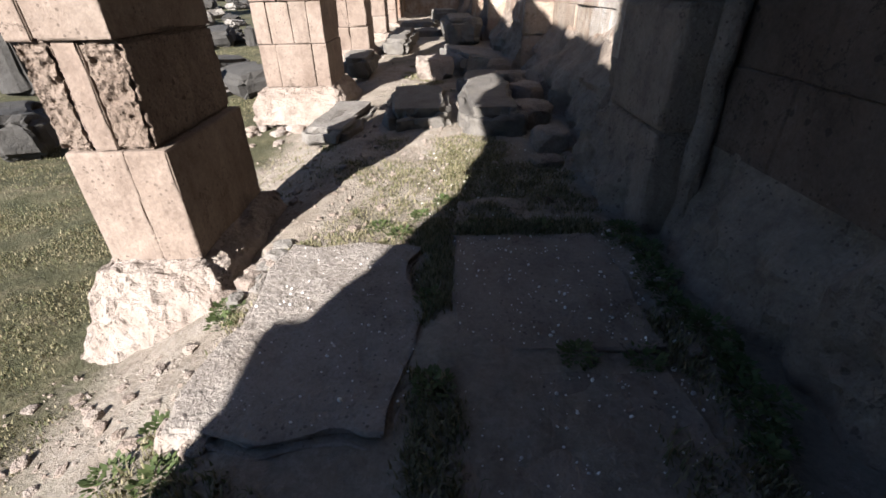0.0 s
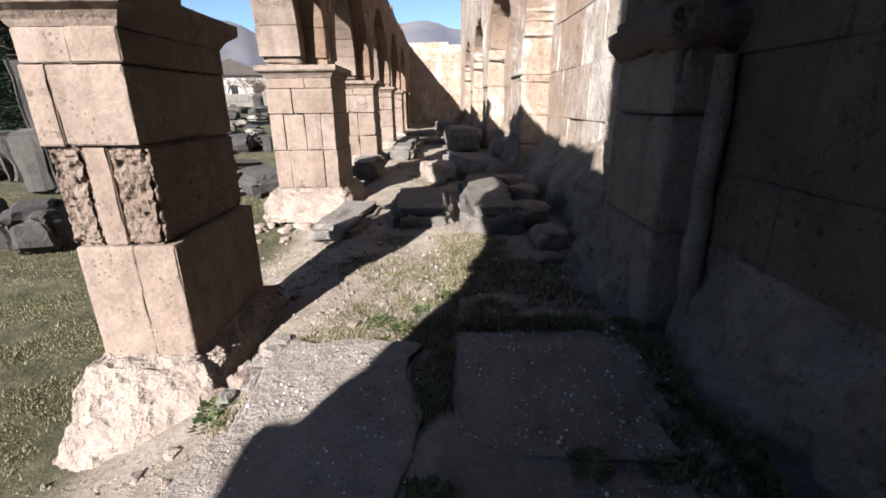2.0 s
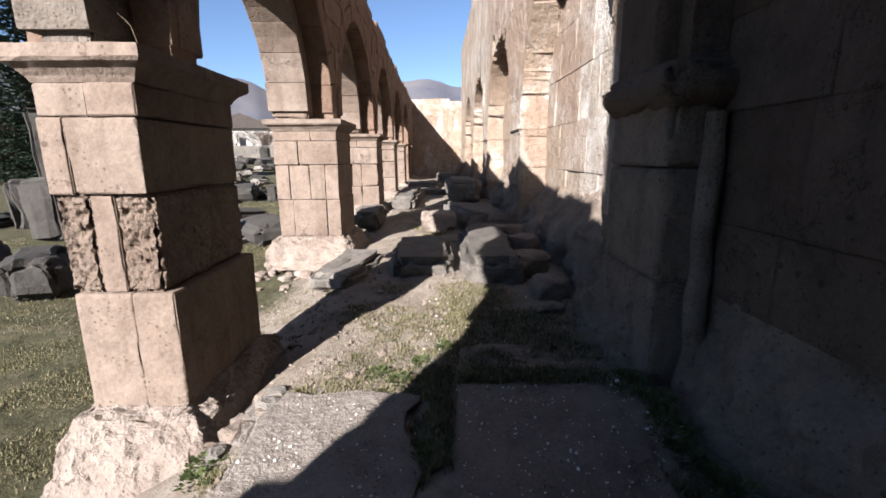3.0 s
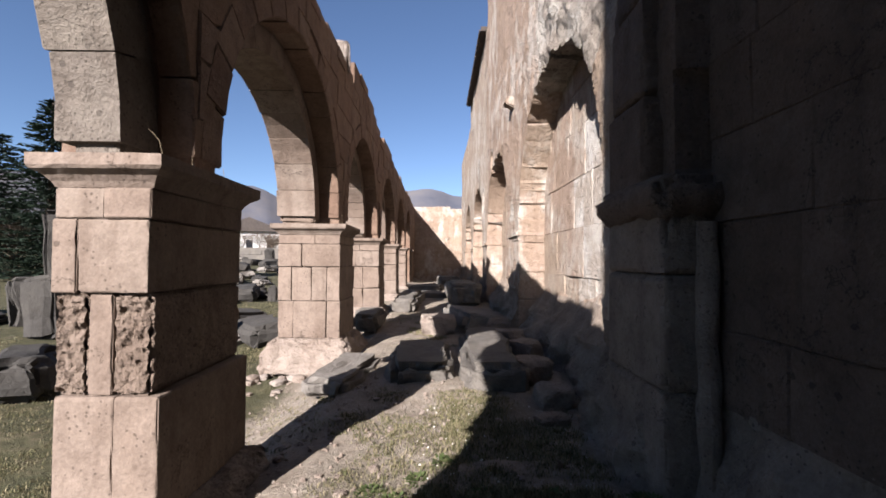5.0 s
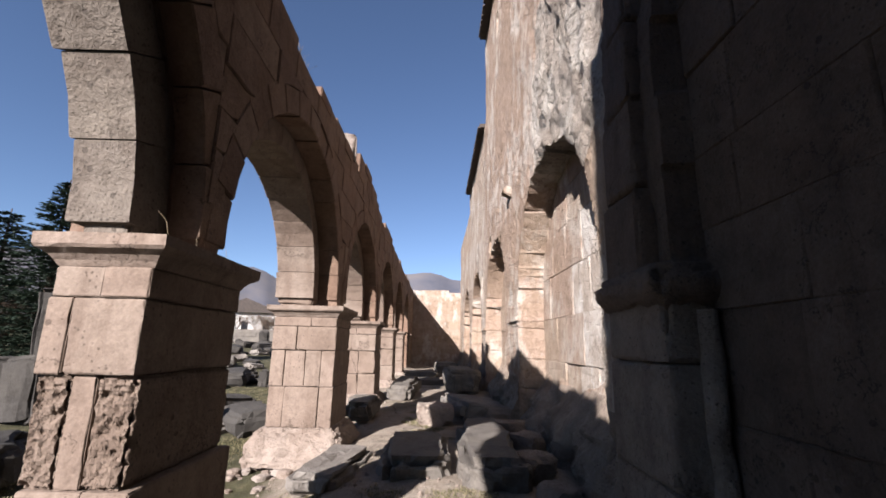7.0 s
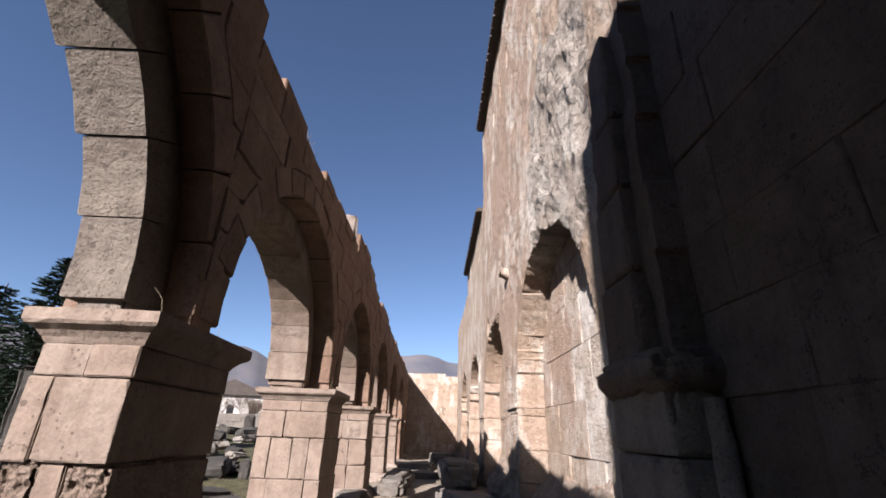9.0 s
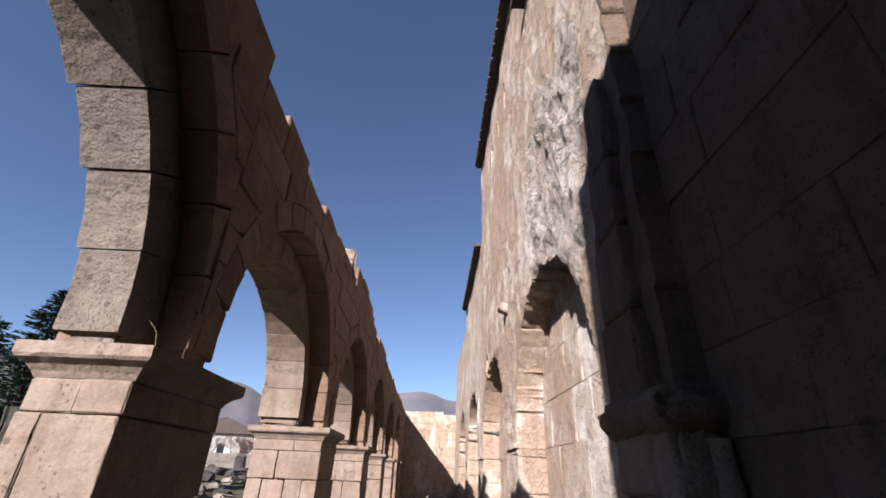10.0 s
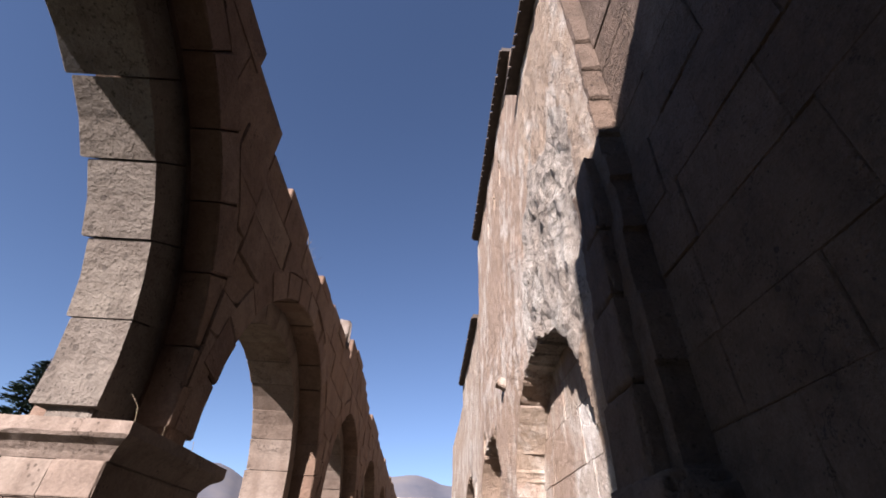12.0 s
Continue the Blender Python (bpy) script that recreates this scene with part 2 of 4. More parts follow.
def chunk(size, cuts=5, wear=0.03, lump=0.0, seed=0, freq=3.0, square=0.88, wob=0.0):
    """A worn block about the origin's foot: edges rounded and chipped, faces uneven."""
    sx, sy, sz = size
    bm = bmesh.new()
    bmesh.ops.create_cube(bm, size=2.0)
    bmesh.ops.subdivide_edges(bm, edges=bm.edges[:], cuts=cuts, use_grid_fill=True)
    off = Vector((seed * 3.17, seed * 1.73, seed * 7.31))
    half = Vector((sx / 2, sy / 2, sz / 2))
    band = min(half) * 2 * (1 - square)
    for v in bm.verts:
        u = Vector([math.sin(c * math.pi / 2) for c in v.co])
        p = Vector((u.x * half.x, u.y * half.y, u.z * half.z))
        edge = [max(0.0, half[i] * (abs(u[i]) - 1) + band) / band for i in range(3)]
        e2 = sorted(edge)[1]
        n1 = noise.noise(p * freq + off)
        n2 = noise.noise(p * freq * 3.1 + off)
        chip = 1.0 + 8.0 * max(0.0, noise.noise(p * 2.3 + off * 1.7) - 0.22)
        pull = wear * (e2 ** 1.5) * (1.0 + 1.1 * n1 + 0.7 * n2) * min(chip, 1.2 + 0.02 / max(wear, 0.001))
        d = p.normalized()
        p = p - Vector((math.copysign(1, u.x) * (edge[0] > 0), math.copysign(1, u.y) * (edge[1] > 0), math.copysign(1, u.z) * (edge[2] > 0))) * pull * (e2 > 0)
        p += d * lump * (n1 + 0.5 * n2)
        if wob:
            p += Vector((noise.noise(p * 1.6 + off), noise.noise(p * 1.6 - off), 0)) * wob
            p += Vector((noise.noise(p * 5 + off), noise.noise(p * 5 - off), 0)) * wob * 0.35
        v.co = p + Vector((0, 0, half.z))
    return bm


def placed(bm, m):
    bmesh.ops.transform(bm, matrix=m, verts=bm.verts)
    return bm


def boulder(size, cuts=3, seed=0, lump=0.25, flat=False):
    bm = bmesh.new()
    bmesh.ops.create_icosphere(bm, subdivisions=cuts, radius=1.0)
    off = Vector((seed * 2.3, seed * 5.1, seed * 0.7))
    for v in bm.verts:
        n = noise.noise(v.co * 1.3 + off) + 0.45 * noise.noise(v.co * 3.7 + off)
        r = 1 + lump * n
        p = v.co * r
        p = Vector([math.copysign(min(abs(c), 0.74 + 0.1 * noise.noise(off + v.co)), c) for c in p])
        v.co = Vector((p.x * size[0] / 1.5, p.y * size[1] / 1.5, (p.z + 0.7) * size[2] / 1.45))
    return bm


def around(poly_rect, cy, cz, r, steps=5):
    """The outline of a rectangle with what lies inside a circle pushed out to its rim; None if it is inside."""
    (y0, z0), (y1, z1), (y2, z2), (y3, z3) = poly_rect
    far = [math.hypot(y - cy, z - cz) for y, z in poly_rect]
    if max(far) < r + 0.06:
        return None
    near_y, near_z = min(max(cy, min(y0, y3)), max(y1, y2)), min(max(cz, z0), z2)
    if math.hypot(near_y - cy, near_z - cz) >= r:
        return list(poly_rect)
    out = []
    for i in range(4):
        a, b = poly_rect[i], poly_rect[(i + 1) % 4]
        for k in range(steps):
            y, z = a[0] + (b[0] - a[0]) * k / steps, a[1] + (b[1] - a[1]) * k / steps
            d = math.hypot(y - cy, z - cz)
            if d < r:
                y, z = cy + (y - cy) * r / max(d, 1e-3), cz + (z - cz) * r / max(d, 1e-3)
            if not out or math.hypot(out[-1][0] - y, out[-1][1] - z) > 0.012:
                out.append((y, z))
    area = sum(out[i - 1][0] * out[i][1] - out[i][0] * out[i - 1][1] for i in range(len(out))) / 2
    return out if len(out) > 2 and area > 0.01 else None


# ---- ground ----
def smoothstep(a, b, v):
    k = min(1.0, max(0.0, (v - a) / (b - a)))
    return k * k * (3 - 2 * k)


def ground_z(x, y):
    inside = -0.395 + 0.06 * smoothstep(3.5, 8.0, y) + 0.12 * smoothstep(9.0, 16.0, y)
    west = max(0.0, -x - 3.0)
    out = -0.92 + 0.034 * max(0.0, min(y - 2.0, 40)) + 0.05 * min(west, 30)
    k = smoothstep(-0.95, -2.5, x)
    z = inside * (1 - k) + out * k
    z += 0.05 * noise.noise((x * 0.9, y * 0.9, 0)) + 0.02 * noise.noise((x * 3.1, y * 3.1, 5))
    if abs(x) < 8 and y < 14:
        z += 0.012 * noise.noise((x * 9, y * 9, 2))
    z += 0.055 * smoothstep(-0.2, 0.0, x) * smoothstep(1.7, 1.3, x) * smoothstep(4.0, 3.3, y) * (y > -3)
    far = max(0.0, math.hypot(x, y) - 60)
    return z + far * 0.012


def spaced(lo, fine_lo, fine_hi, hi, step):
    core = list(np.arange(fine_lo, fine_hi + 1e-6, step))
    for sign, edge, end in ((-1, fine_lo, lo), (1, fine_hi, hi)):
        d, k, extra = step, edge, []
        while abs(end - k) > d:
            d *= 1.16
            k += sign * d
            extra.append(k)
        extra[-1] = end
        core = (extra[::-1] + core) if sign < 0 else core + extra
    return core


xs, ys = spaced(-3500, -4.5, 2.6, 3500, 0.06), spaced(-3500, 0.4, 11.0, 3500, 0.07)
verts = [(x, y, ground_z(x, y)) for y in ys for x in xs]
nx = len(xs)
faces = [(j * nx + i, j * nx + i + 1, (j + 1) * nx + i + 1, (j + 1) * nx + i) for j in range(len(ys) - 1) for i in range(nx - 1)]
me = bpy.data.meshes.new("ground")
me.from_pydata(verts, [], faces)
me.materials.append(M_GROUND)
me.shade_smooth()
tagged(new("ground", me), "uneven bare soil with thin grass and dry turf", "ground", kind="structure")

# ---- arcade ----
X_IN, X_UP, X_MID, X_OUT = -1.76, -1.84, -2.20, -2.86
PIER_Y, PERIOD, DEPTH = 2.72, 5.13, 1.22
CAP_TOP, SPRING, R_OUT = 1.95, 2.08, 1.88
R_IN = R_OUT + 0.42
TOP = 5.2
MASONRY_N = [0]

arcade = anchor("wall_arcade", (X_MID, 10, 2.0), "ruined arcade wall of reddish tuff blocks with round arches", "wall", kind="structure")
rest = {}


def masonry(poly, x_face, x_back, mat, parent, own, name="stone_block", c=0.012):
    """One block: an object of its own where it stands near, else a share of the joined rest."""
    if poly is None:
        return
    if own:
        bm = bmesh.new()
        prism(bm, poly, x_face, x_back, c, random.uniform(-0.02, 0.02))
        part(name, bm, mat, parent)
    else:
        bm = rest.setdefault((parent.name, mat.name), (bmesh.new(), parent, mat))[0]
        prism(bm, poly, x_face, x_back, c, random.uniform(-0.02, 0.02))


def courses(y0, y1, z0, z1, height, width, seed):
    """Rectangles of coursed masonry with broken joints, and slightly sloping beds."""
    rng = random.Random(seed)
    z = z0
    while z < z1 - 0.05:
        h = height * rng.uniform(0.8, 1.2)
        if z1 - z - h < height * 0.45:
            h = z1 - z
        y = y0
        while y < y1 - 0.02:
            w = width * rng.uniform(0.6, 1.4)
            if y1 - y - w < width * 0.4:
                w = y1 - y
            yield y, min(y + w, y1), z, z + h, rng
            y += w
        z += h


def arch_stones(cy, cz, r, thick, x_face, x_back, mat, parent, own, n, rng, widen=False, a0=0.0, a1=math.pi):
    r_base = r
    x_first = x_face
    for i in range(n):
        if widen:
            # from the ninth on, unseen stones step out to shape the ground shadow
            x_face = max(-2.74, -2.50 - 0.045 * i) if i < 8 else -2.60 - 0.085 * (12 - i)
        t0, t1 = a0 + (a1 - a0) * i / n, a0 + (a1 - a0) * (i + 1) / n
        k = thick * rng.uniform(0.9, 1.12)
        r = r_base + rng.uniform(0.0, 0.022)
        t0, t1 = t0 + 0.0025, t1 - 0.0025
        poly = [(cy + rr * math.cos(t), cz + rr * math.sin(t)) for rr, t in ((r, t0), (r + k, t0), (r + k, (t0 + t1) / 2), (r + k, t1), (r, t1), (r, (t0 + t1) / 2))]
        masonry(poly, x_face + rng.uniform(-0.012, 0.012), x_back, mat, parent, own, "voussoir")


def ruin_top(y):
    """The broken top of the arcade wall."""
    z = 5.12 + 0.16 * noise.noise((y * 0.45, 3.0, 0)) + 0.10 * noise.noise((y * 1.7, 9.0, 0))
    if y < 4.0:
        z += 0.32 * smoothstep(4.0, 1.5, y)
    z += 0.4 * smoothstep(8.9, 9.6, y) * smoothstep(13.6, 12.2, y) + 0.22 * smoothstep(14.5, 15, y) * smoothstep(17.5, 16.5, y)
    return z


N_BAYS = 7
# first stretch: unseen solid wall added behind to block slivers of sun
for (a0, a1, xo) in ((-8.0, -2.0, -2.5), (27.95, 33.0, X_OUT)):
    for a, b, z0, z1, rg in courses(a0, a1, -0.9, 5.15, 0.46, 0.8, int(a0) + 300):
        masonry([(a, z0), (b, z0), (b, z1), (a, z1)], X_UP - 0.02 + rg.uniform(-0.015, 0.015), xo, M_ARCADE, arcade, False)
for k in range(0, N_BAYS - 1):
    y_a = PIER_Y + PERIOD * k - PERIOD + DEPTH     # the opening's near jamb
    y_b = PIER_Y + PERIOD * k                      # its far jamb
    cy = (y_a + y_b) / 2
    rng = random.Random(40 + k)
    near = -1 <= k <= 2
    x_out = -2.74 if k <= 0 else X_OUT
    r_out = 2.35 if k == 0 else R_OUT
    ac = 0.50 if k == 0 else cy
    x_mid = -2.08 if k == 0 else X_MID
    r_in = r_out + (0.45 if k == 0 else 0.30)
    arch_stones(ac, SPRING, r_out, 0.40, x_out, x_mid, M_GREY if k == 0 else M_PIER, arcade, near, 13, rng, k == 0)
    arch_stones(ac, SPRING, r_in, 0.34, X_UP, x_mid - 0.004, M_ARCADE, arcade, near, 15, rng)
    half = PERIOD / 2
    for (r, th, xf, xb, mat, sd) in ((r_in, 0.34, X_UP, x_mid, M_ARCADE, 7), (r_out, 0.40, x_out, x_mid, M_ARCADE, 9)):
        for a, b, z0, z1, rg in courses(cy - half, cy + half, CAP_TOP, 6.2, 0.46, 0.78, sd * 31 + k):
            t = ruin_top((a + b) / 2)
            if z0 > t - 0.12:
                continue
            if z1 > t - 0.1:
                z1 = t + rg.uniform(-0.06, 0.08)
            jy = rg.uniform(-0.05, 0.05)
            lean = rg.uniform(-0.07, 0.07) if z0 > 3.0 else 0
            rect = [(a, z0), (b, z0), (b, z1), (a, z1)]
            poly = around(rect, ac, SPRING, r + (th if z0 > SPRING - 0.3 else 0))
            if poly and z1 < SPRING + 0.15 and abs((a + b) / 2 - ac) < r - 0.05:
                poly = None
            if k == 0 and xf == x_out and a + b < 0.6:
                # unseen spandrel set out likewise, to shape the ground shadow
                xf_here = -2.60 if z0 < 3.2 else -2.85
            else:
                xf_here = xf
            masonry(poly, xf_here + rg.uniform(-0.014, 0.018) * (1 if xf > X_MID else -1), xb, mat, arcade, near and xf == X_UP)


def pier(y0, foot, detail, first=False):
    """A pier of coursed blocks on a rough plinth, with a projecting capital; the first is narrowed to fit the camera's
    view.
    """
    x0, x1 = X_OUT + (0.50 if first else 0.13 if y0 < 0 else 0.0), X_IN
    w, d = x1 - x0, DEPTH
    cx, cy = (x0 + x1) / 2, y0 + d / 2
    p = anchor("stone_pier", (cx, cy, foot - 0.7), "square pier of pink tuff blocks on a rough mortared plinth" if not first else "narrow pink tuff pier with pitted middle course on crumbling plinth", "pier", "piers of the arcade")
    seed = int(y0 * 10)
    rng = random.Random(seed)
    cuts = detail
    # plinth
    deep = 0.78 if first else 0.6
    pb = chunk((w + (0.26 if first else 0.18), d + 0.18, deep), cuts + (24 if first else 14), 0.05, 0.0, seed + 3, 2.6, 0.8)
    for v in pb.verts:
        k = max(0.0, 1 - v.co.z / deep)
        q = v.co * 2.4 + Vector((seed, 0, 0))
        f = 1 + (0.50 if first else 0.42) * k ** 0.8 + 0.16 * k * noise.noise(q) 
        v.co.x, v.co.y = v.co.x * f, v.co.y * f
        v.co += Vector((noise.noise(q * 2.2), noise.noise(q * 2.2 + Vector((9, 0, 0))), 0.7 * noise.noise(q * 2.5))) * 0.055 * min(1, 0.25 + 1.5 * k)
        v.co += Vector((noise.noise(q * 6), noise.noise(q * 6 + Vector((9, 0, 0))), noise.noise(q * 6.3))) * 0.03
        v.co += Vector((noise.noise(q * 13), noise.noise(q * 13 + Vector((9, 0, 0))), noise.noise(q * 13.7))) * 0.016
    part("plinth", placed(pb, pose(cx + (0.05 if first else 0), cy - (0.04 if first else 0), foot - deep + 0.02)), M_RUBBLE, p, "crumbling pale mortared rubble plinth")
    H = CAP_TOP - 0.19 - foot
    levels = [foot, foot + H * 0.30, foot + H * 0.65, foot + H * 0.90, foot + H]
    splits = ([0.55], [0.33, 0.53], [0.2, 0.42], [0.48])
    if first:
        levels, splits = [foot, 0.48, 1.11, 1.57, CAP_TOP - 0.19], ([0.56], [0.36, 0.56], [0.24], [0.5])
    elif detail > 4:
        levels = [foot, foot + H * 0.36, foot + H * 0.69, foot + H * 0.91, foot + H]
        splits = ([0.22, 0.82], [0.2, 0.55, 0.78], [0.42], [0.62])
    for i in range(4):
        z0, z1 = levels[i], levels[i + 1]
        cutx = [0.0] + [s + rng.uniform(-0.05, 0.05) for s in splits[i]] + [1.0]
        for j in range(len(cutx) - 1):
            wide = w + 0.05 if first and i == 0 else w
            a, b = x0 + wide * cutx[j], x0 + wide * cutx[j + 1]
            pit = first and i == 1 and j != 1
            bm = chunk((b - a - (0.006 if pit else 0.0), d + (0.02 if i != 1 else -0.02) + (0.015 if pit else 0), z1 - z0 - 0.002), (cuts + 30) if pit else cuts + (8 if first else 3), 0.03 if pit else (0.007 if first else 0.006), 0.018 if pit else 0.008, seed + i * 7 + j, 13.0 if pit else 4.0, 0.9 if pit else 0.945)
            if pit:
                for v in bm.verts:
                    hole = max(0.0, noise.noise(v.co * 19 + Vector((seed, j, 0))) - 0.08) + 0.5 * max(0.0, noise.noise(v.co * 38) - 0.05)
                    v.co.y -= math.copysign(0.065 * min(hole, 0.6), v.co.y)
            part("stone_block", placed(bm, pose((a + b) / 2 + (0.012 if i == 0 else -0.02 if first and i == 2 else 0) + rng.uniform(-0.004, 0.004), cy + rng.uniform(-0.014, 0.014), z0, 0, 0, rng.uniform(-0.5, 0.5))), M_PITTED if pit else M_PIER, p)
    # capital: a cavetto under a flat slab
    prof = [(0.0, 0.0), (0.02, 0.035), (0.05, 0.07), (0.10, 0.10), (0.115, 0.12), (0.115, 0.19)]
    bm = bmesh.new()
    rings = []
    seg = 10
    for o, h in prof:
        ring = []
        for sx, sy, tx, ty in ((-1, -1, 1, -1), (1, -1, 1, 1), (1, 1, -1, 1), (-1, 1, -1, -1)):
            for s in range(seg):
                u = s / seg
                gx, gy = sx + (tx - sx) * u, sy + (ty - sy) * u
                n = 0.010 * noise.noise((gx * 6 + seed, gy * 6, h * 30))
                chip = 0.03 * max(0, noise.noise((gx * 3.3 + seed, gy * 3.3, 7)) - 0.15) * (h > 0.1)
                ring.append(bm.verts.new((cx + gx * (w / 2 + o * (0.8 if first and gx < 0 else 1.7 if y0 < 0 else 1) - chip + n), cy + gy * (d / 2 + o - chip + n), CAP_TOP - 0.19 + h + n * 0.4)))
        rings.append(ring)
    m = len(rings[0])
    for a, b in zip(rings, rings[1:]):
        for i in range(m):
            bm.faces.new((a[i], a[(i + 1) % m], b[(i + 1) % m], b[i]))
    bm.faces.new(rings[-1])
    bm.faces.new(rings[0][::-1])
    part("capital", bm, M_PIER, p, "projecting moulded capital, chipped")
    # a low springer under the inner arch ring
    front, back = (y0 + 0.60, y0 + 0.95) if first else (y0 + 0.285, y0 + d - 0.285)
    bm = chunk((X_UP - X_MID + 0.1, back - front, SPRING - CAP_TOP + 0.06), 3, 0.02, 0.004, seed + 2, 4, 0.9)
    part("springer", placed(bm, pose((X_UP + X_MID) / 2 - 0.055, (front + back) / 2, CAP_TOP - 0.02)), M_ARCADE, p)
    # the impost block that carries the arches
    for z0, z1, g in ((CAP_TOP, CAP_TOP + 0.42, 0.0), (CAP_TOP + 0.425, CAP_TOP + 0.95, 0.03)):
        x_m = -2.08 if first else X_MID
        bm = chunk((x_m - (-2.46 if first else X_OUT) - 0.02, d - (0.2 if first else -0.02) - 2 * g, z1 - z0), cuts + 3, 0.03, 0.006, seed + int(z0 * 10), 4, 0.86)
        part("impost_block", placed(bm, pose((x_m + (-2.46 if first else X_OUT)) / 2, cy + (0.1 if first else 0), z0)), M_GREY if first else M_PIER, p, "weathered grey impost block" if first else "weathered buff impost block")
    return p


for k in range(-1, N_BAYS - 1):
    pier(PIER_Y + PERIOD * k - (0.74 if k < 0 else 0), -0.33 if k == 0 else -0.38 if k < 0 else -0.08, 8 if k == 0 else 5 if k == 1 else 2, k == 0)

# ---- church wall ----
X_WALL, X_BACK = 1.70, 2.28
church = anchor("wall_church", (2.2, 10, -0.5), "tall weathered church wall of buff tuff with blind arches", "wall", kind="structure")
BAYS = [(6.95, 2.38), (13.3, 2.35), (19.7, 2.35), (26.1, 2.35)]
SPRING_W = 2.15
SECTIONS = [(-8.0, 6.6, 11.0), (6.6, 15.7, 13.4), (15.7, 24.0, 9.7), (24.0, 33.5, 8.6)]
HOLES = [(12.0, 4.1, 0.16, 0.34), (9.5, 11.4, 0.14, 0.45), (10.7, 11.3, 0.14, 0.42), (12.2, 11.4, 0.14, 0.42), (14.4, 4.6, 0.2, 0.3), (16.9, 3.6, 0.2, 0.4)]


def bay_back(cy):
    return 2.02 if cy < 3 else X_BACK


def fractal(v, n=4):
    return sum(noise.noise(v * 2.03 ** k + Vector((k * 3.7, 0, 0))) * 0.55 ** k for k in range(n))


def broken_at(y, z):
    """How far the facing has fallen at a place of the wall: 0 sound to 1 gone."""
    f = smoothstep(2.6, 1.2, math.hypot((y - 5.6) / 1.0, (z - 5.7) / 1.25) + 0.9 * noise.noise((y * 0.9, z * 0.7, 3)))
    g = smoothstep(0.95, 0.25, z + 0.5 * noise.noise((y * 1.3, z, 8)))
    h = smoothstep(0.30, 0.45, noise.noise((y * 0.42, z * 0.3, 21))) * (z > 2.2)
    return max(f, g, h)


def bay_rim(cy, r, y, z):
    if z <= SPRING_W:
        return r
    a = math.atan2(z - SPRING_W, y - cy)
    k = math.sin(a)
    return r + k * (0.07 * noise.noise((a * 2.2, cy, 31)) + 0.05 * noise.noise((a * 7.0, cy, 3)) + 0.02 * noise.noise((a * 23.0, cy, 3)))


def ridged(v, n=4):
    return sum((1 - 2 * abs(noise.noise(v * 2.1 ** k + Vector((k * 5.3, 0, 0))))) * 0.5 ** k for k in range(n)) - 0.8


def wall_x(y, z):
    x = X_WALL + 0.035 * fractal(Vector((y * 0.8, z * 0.55, 0)), 4)
    if y < 3.12 + 0.05 * noise.noise((z * 1.5, 0, 3)) and z < 10.6:
        x += 0.28
    if 3.2 < y < 14:
        x -= 0.022 * ridged(Vector((y * 3.1, z * 2.2, 2)), 4) * (1 if z < 6.5 else 0.6)
    b = broken_at(y, z)
    x += b * (0.05 - 0.07 * ridged(Vector((y * 1.7, z * 1.7, 5)), 5))
    x -= 0.09 * smoothstep(0.9, 0.2, z) * ridged(Vector((y * 2.6, z * 2.6, 9)), 4)
    x -= 0.5 * smoothstep(0.55, -0.5, z) * (0.55 + 0.5 * noise.noise((y * 1.1, z * 1.5, 11)))
    for cy, r in BAYS:
        rr = bay_rim(cy, r, y, z)
        inside = abs(y - cy) < rr if z < SPRING_W else math.hypot(y - cy, z - SPRING_W) < rr
        if inside:
            foot = 0.75 * smoothstep(1.0, -0.4, z + 0.3 * noise.noise((y * 1.6, z * 2, 17)))
            back = bay_back(cy) - foot * (0.75 + 0.4 * fractal(Vector((y * 2, z * 2, 7)), 3)) * (1.0 if cy > 3 else 0.45)
            x = max(min(x, back), back)
    for hy, hz, w, h in HOLES:
        if ((y - hy) / w) ** 2 + ((z - hz) / h) ** 2 < 1 + 0.4 * noise.noise((y * 6, z * 6, 2)):
            x = max(x, X_WALL + 0.4)
    return x


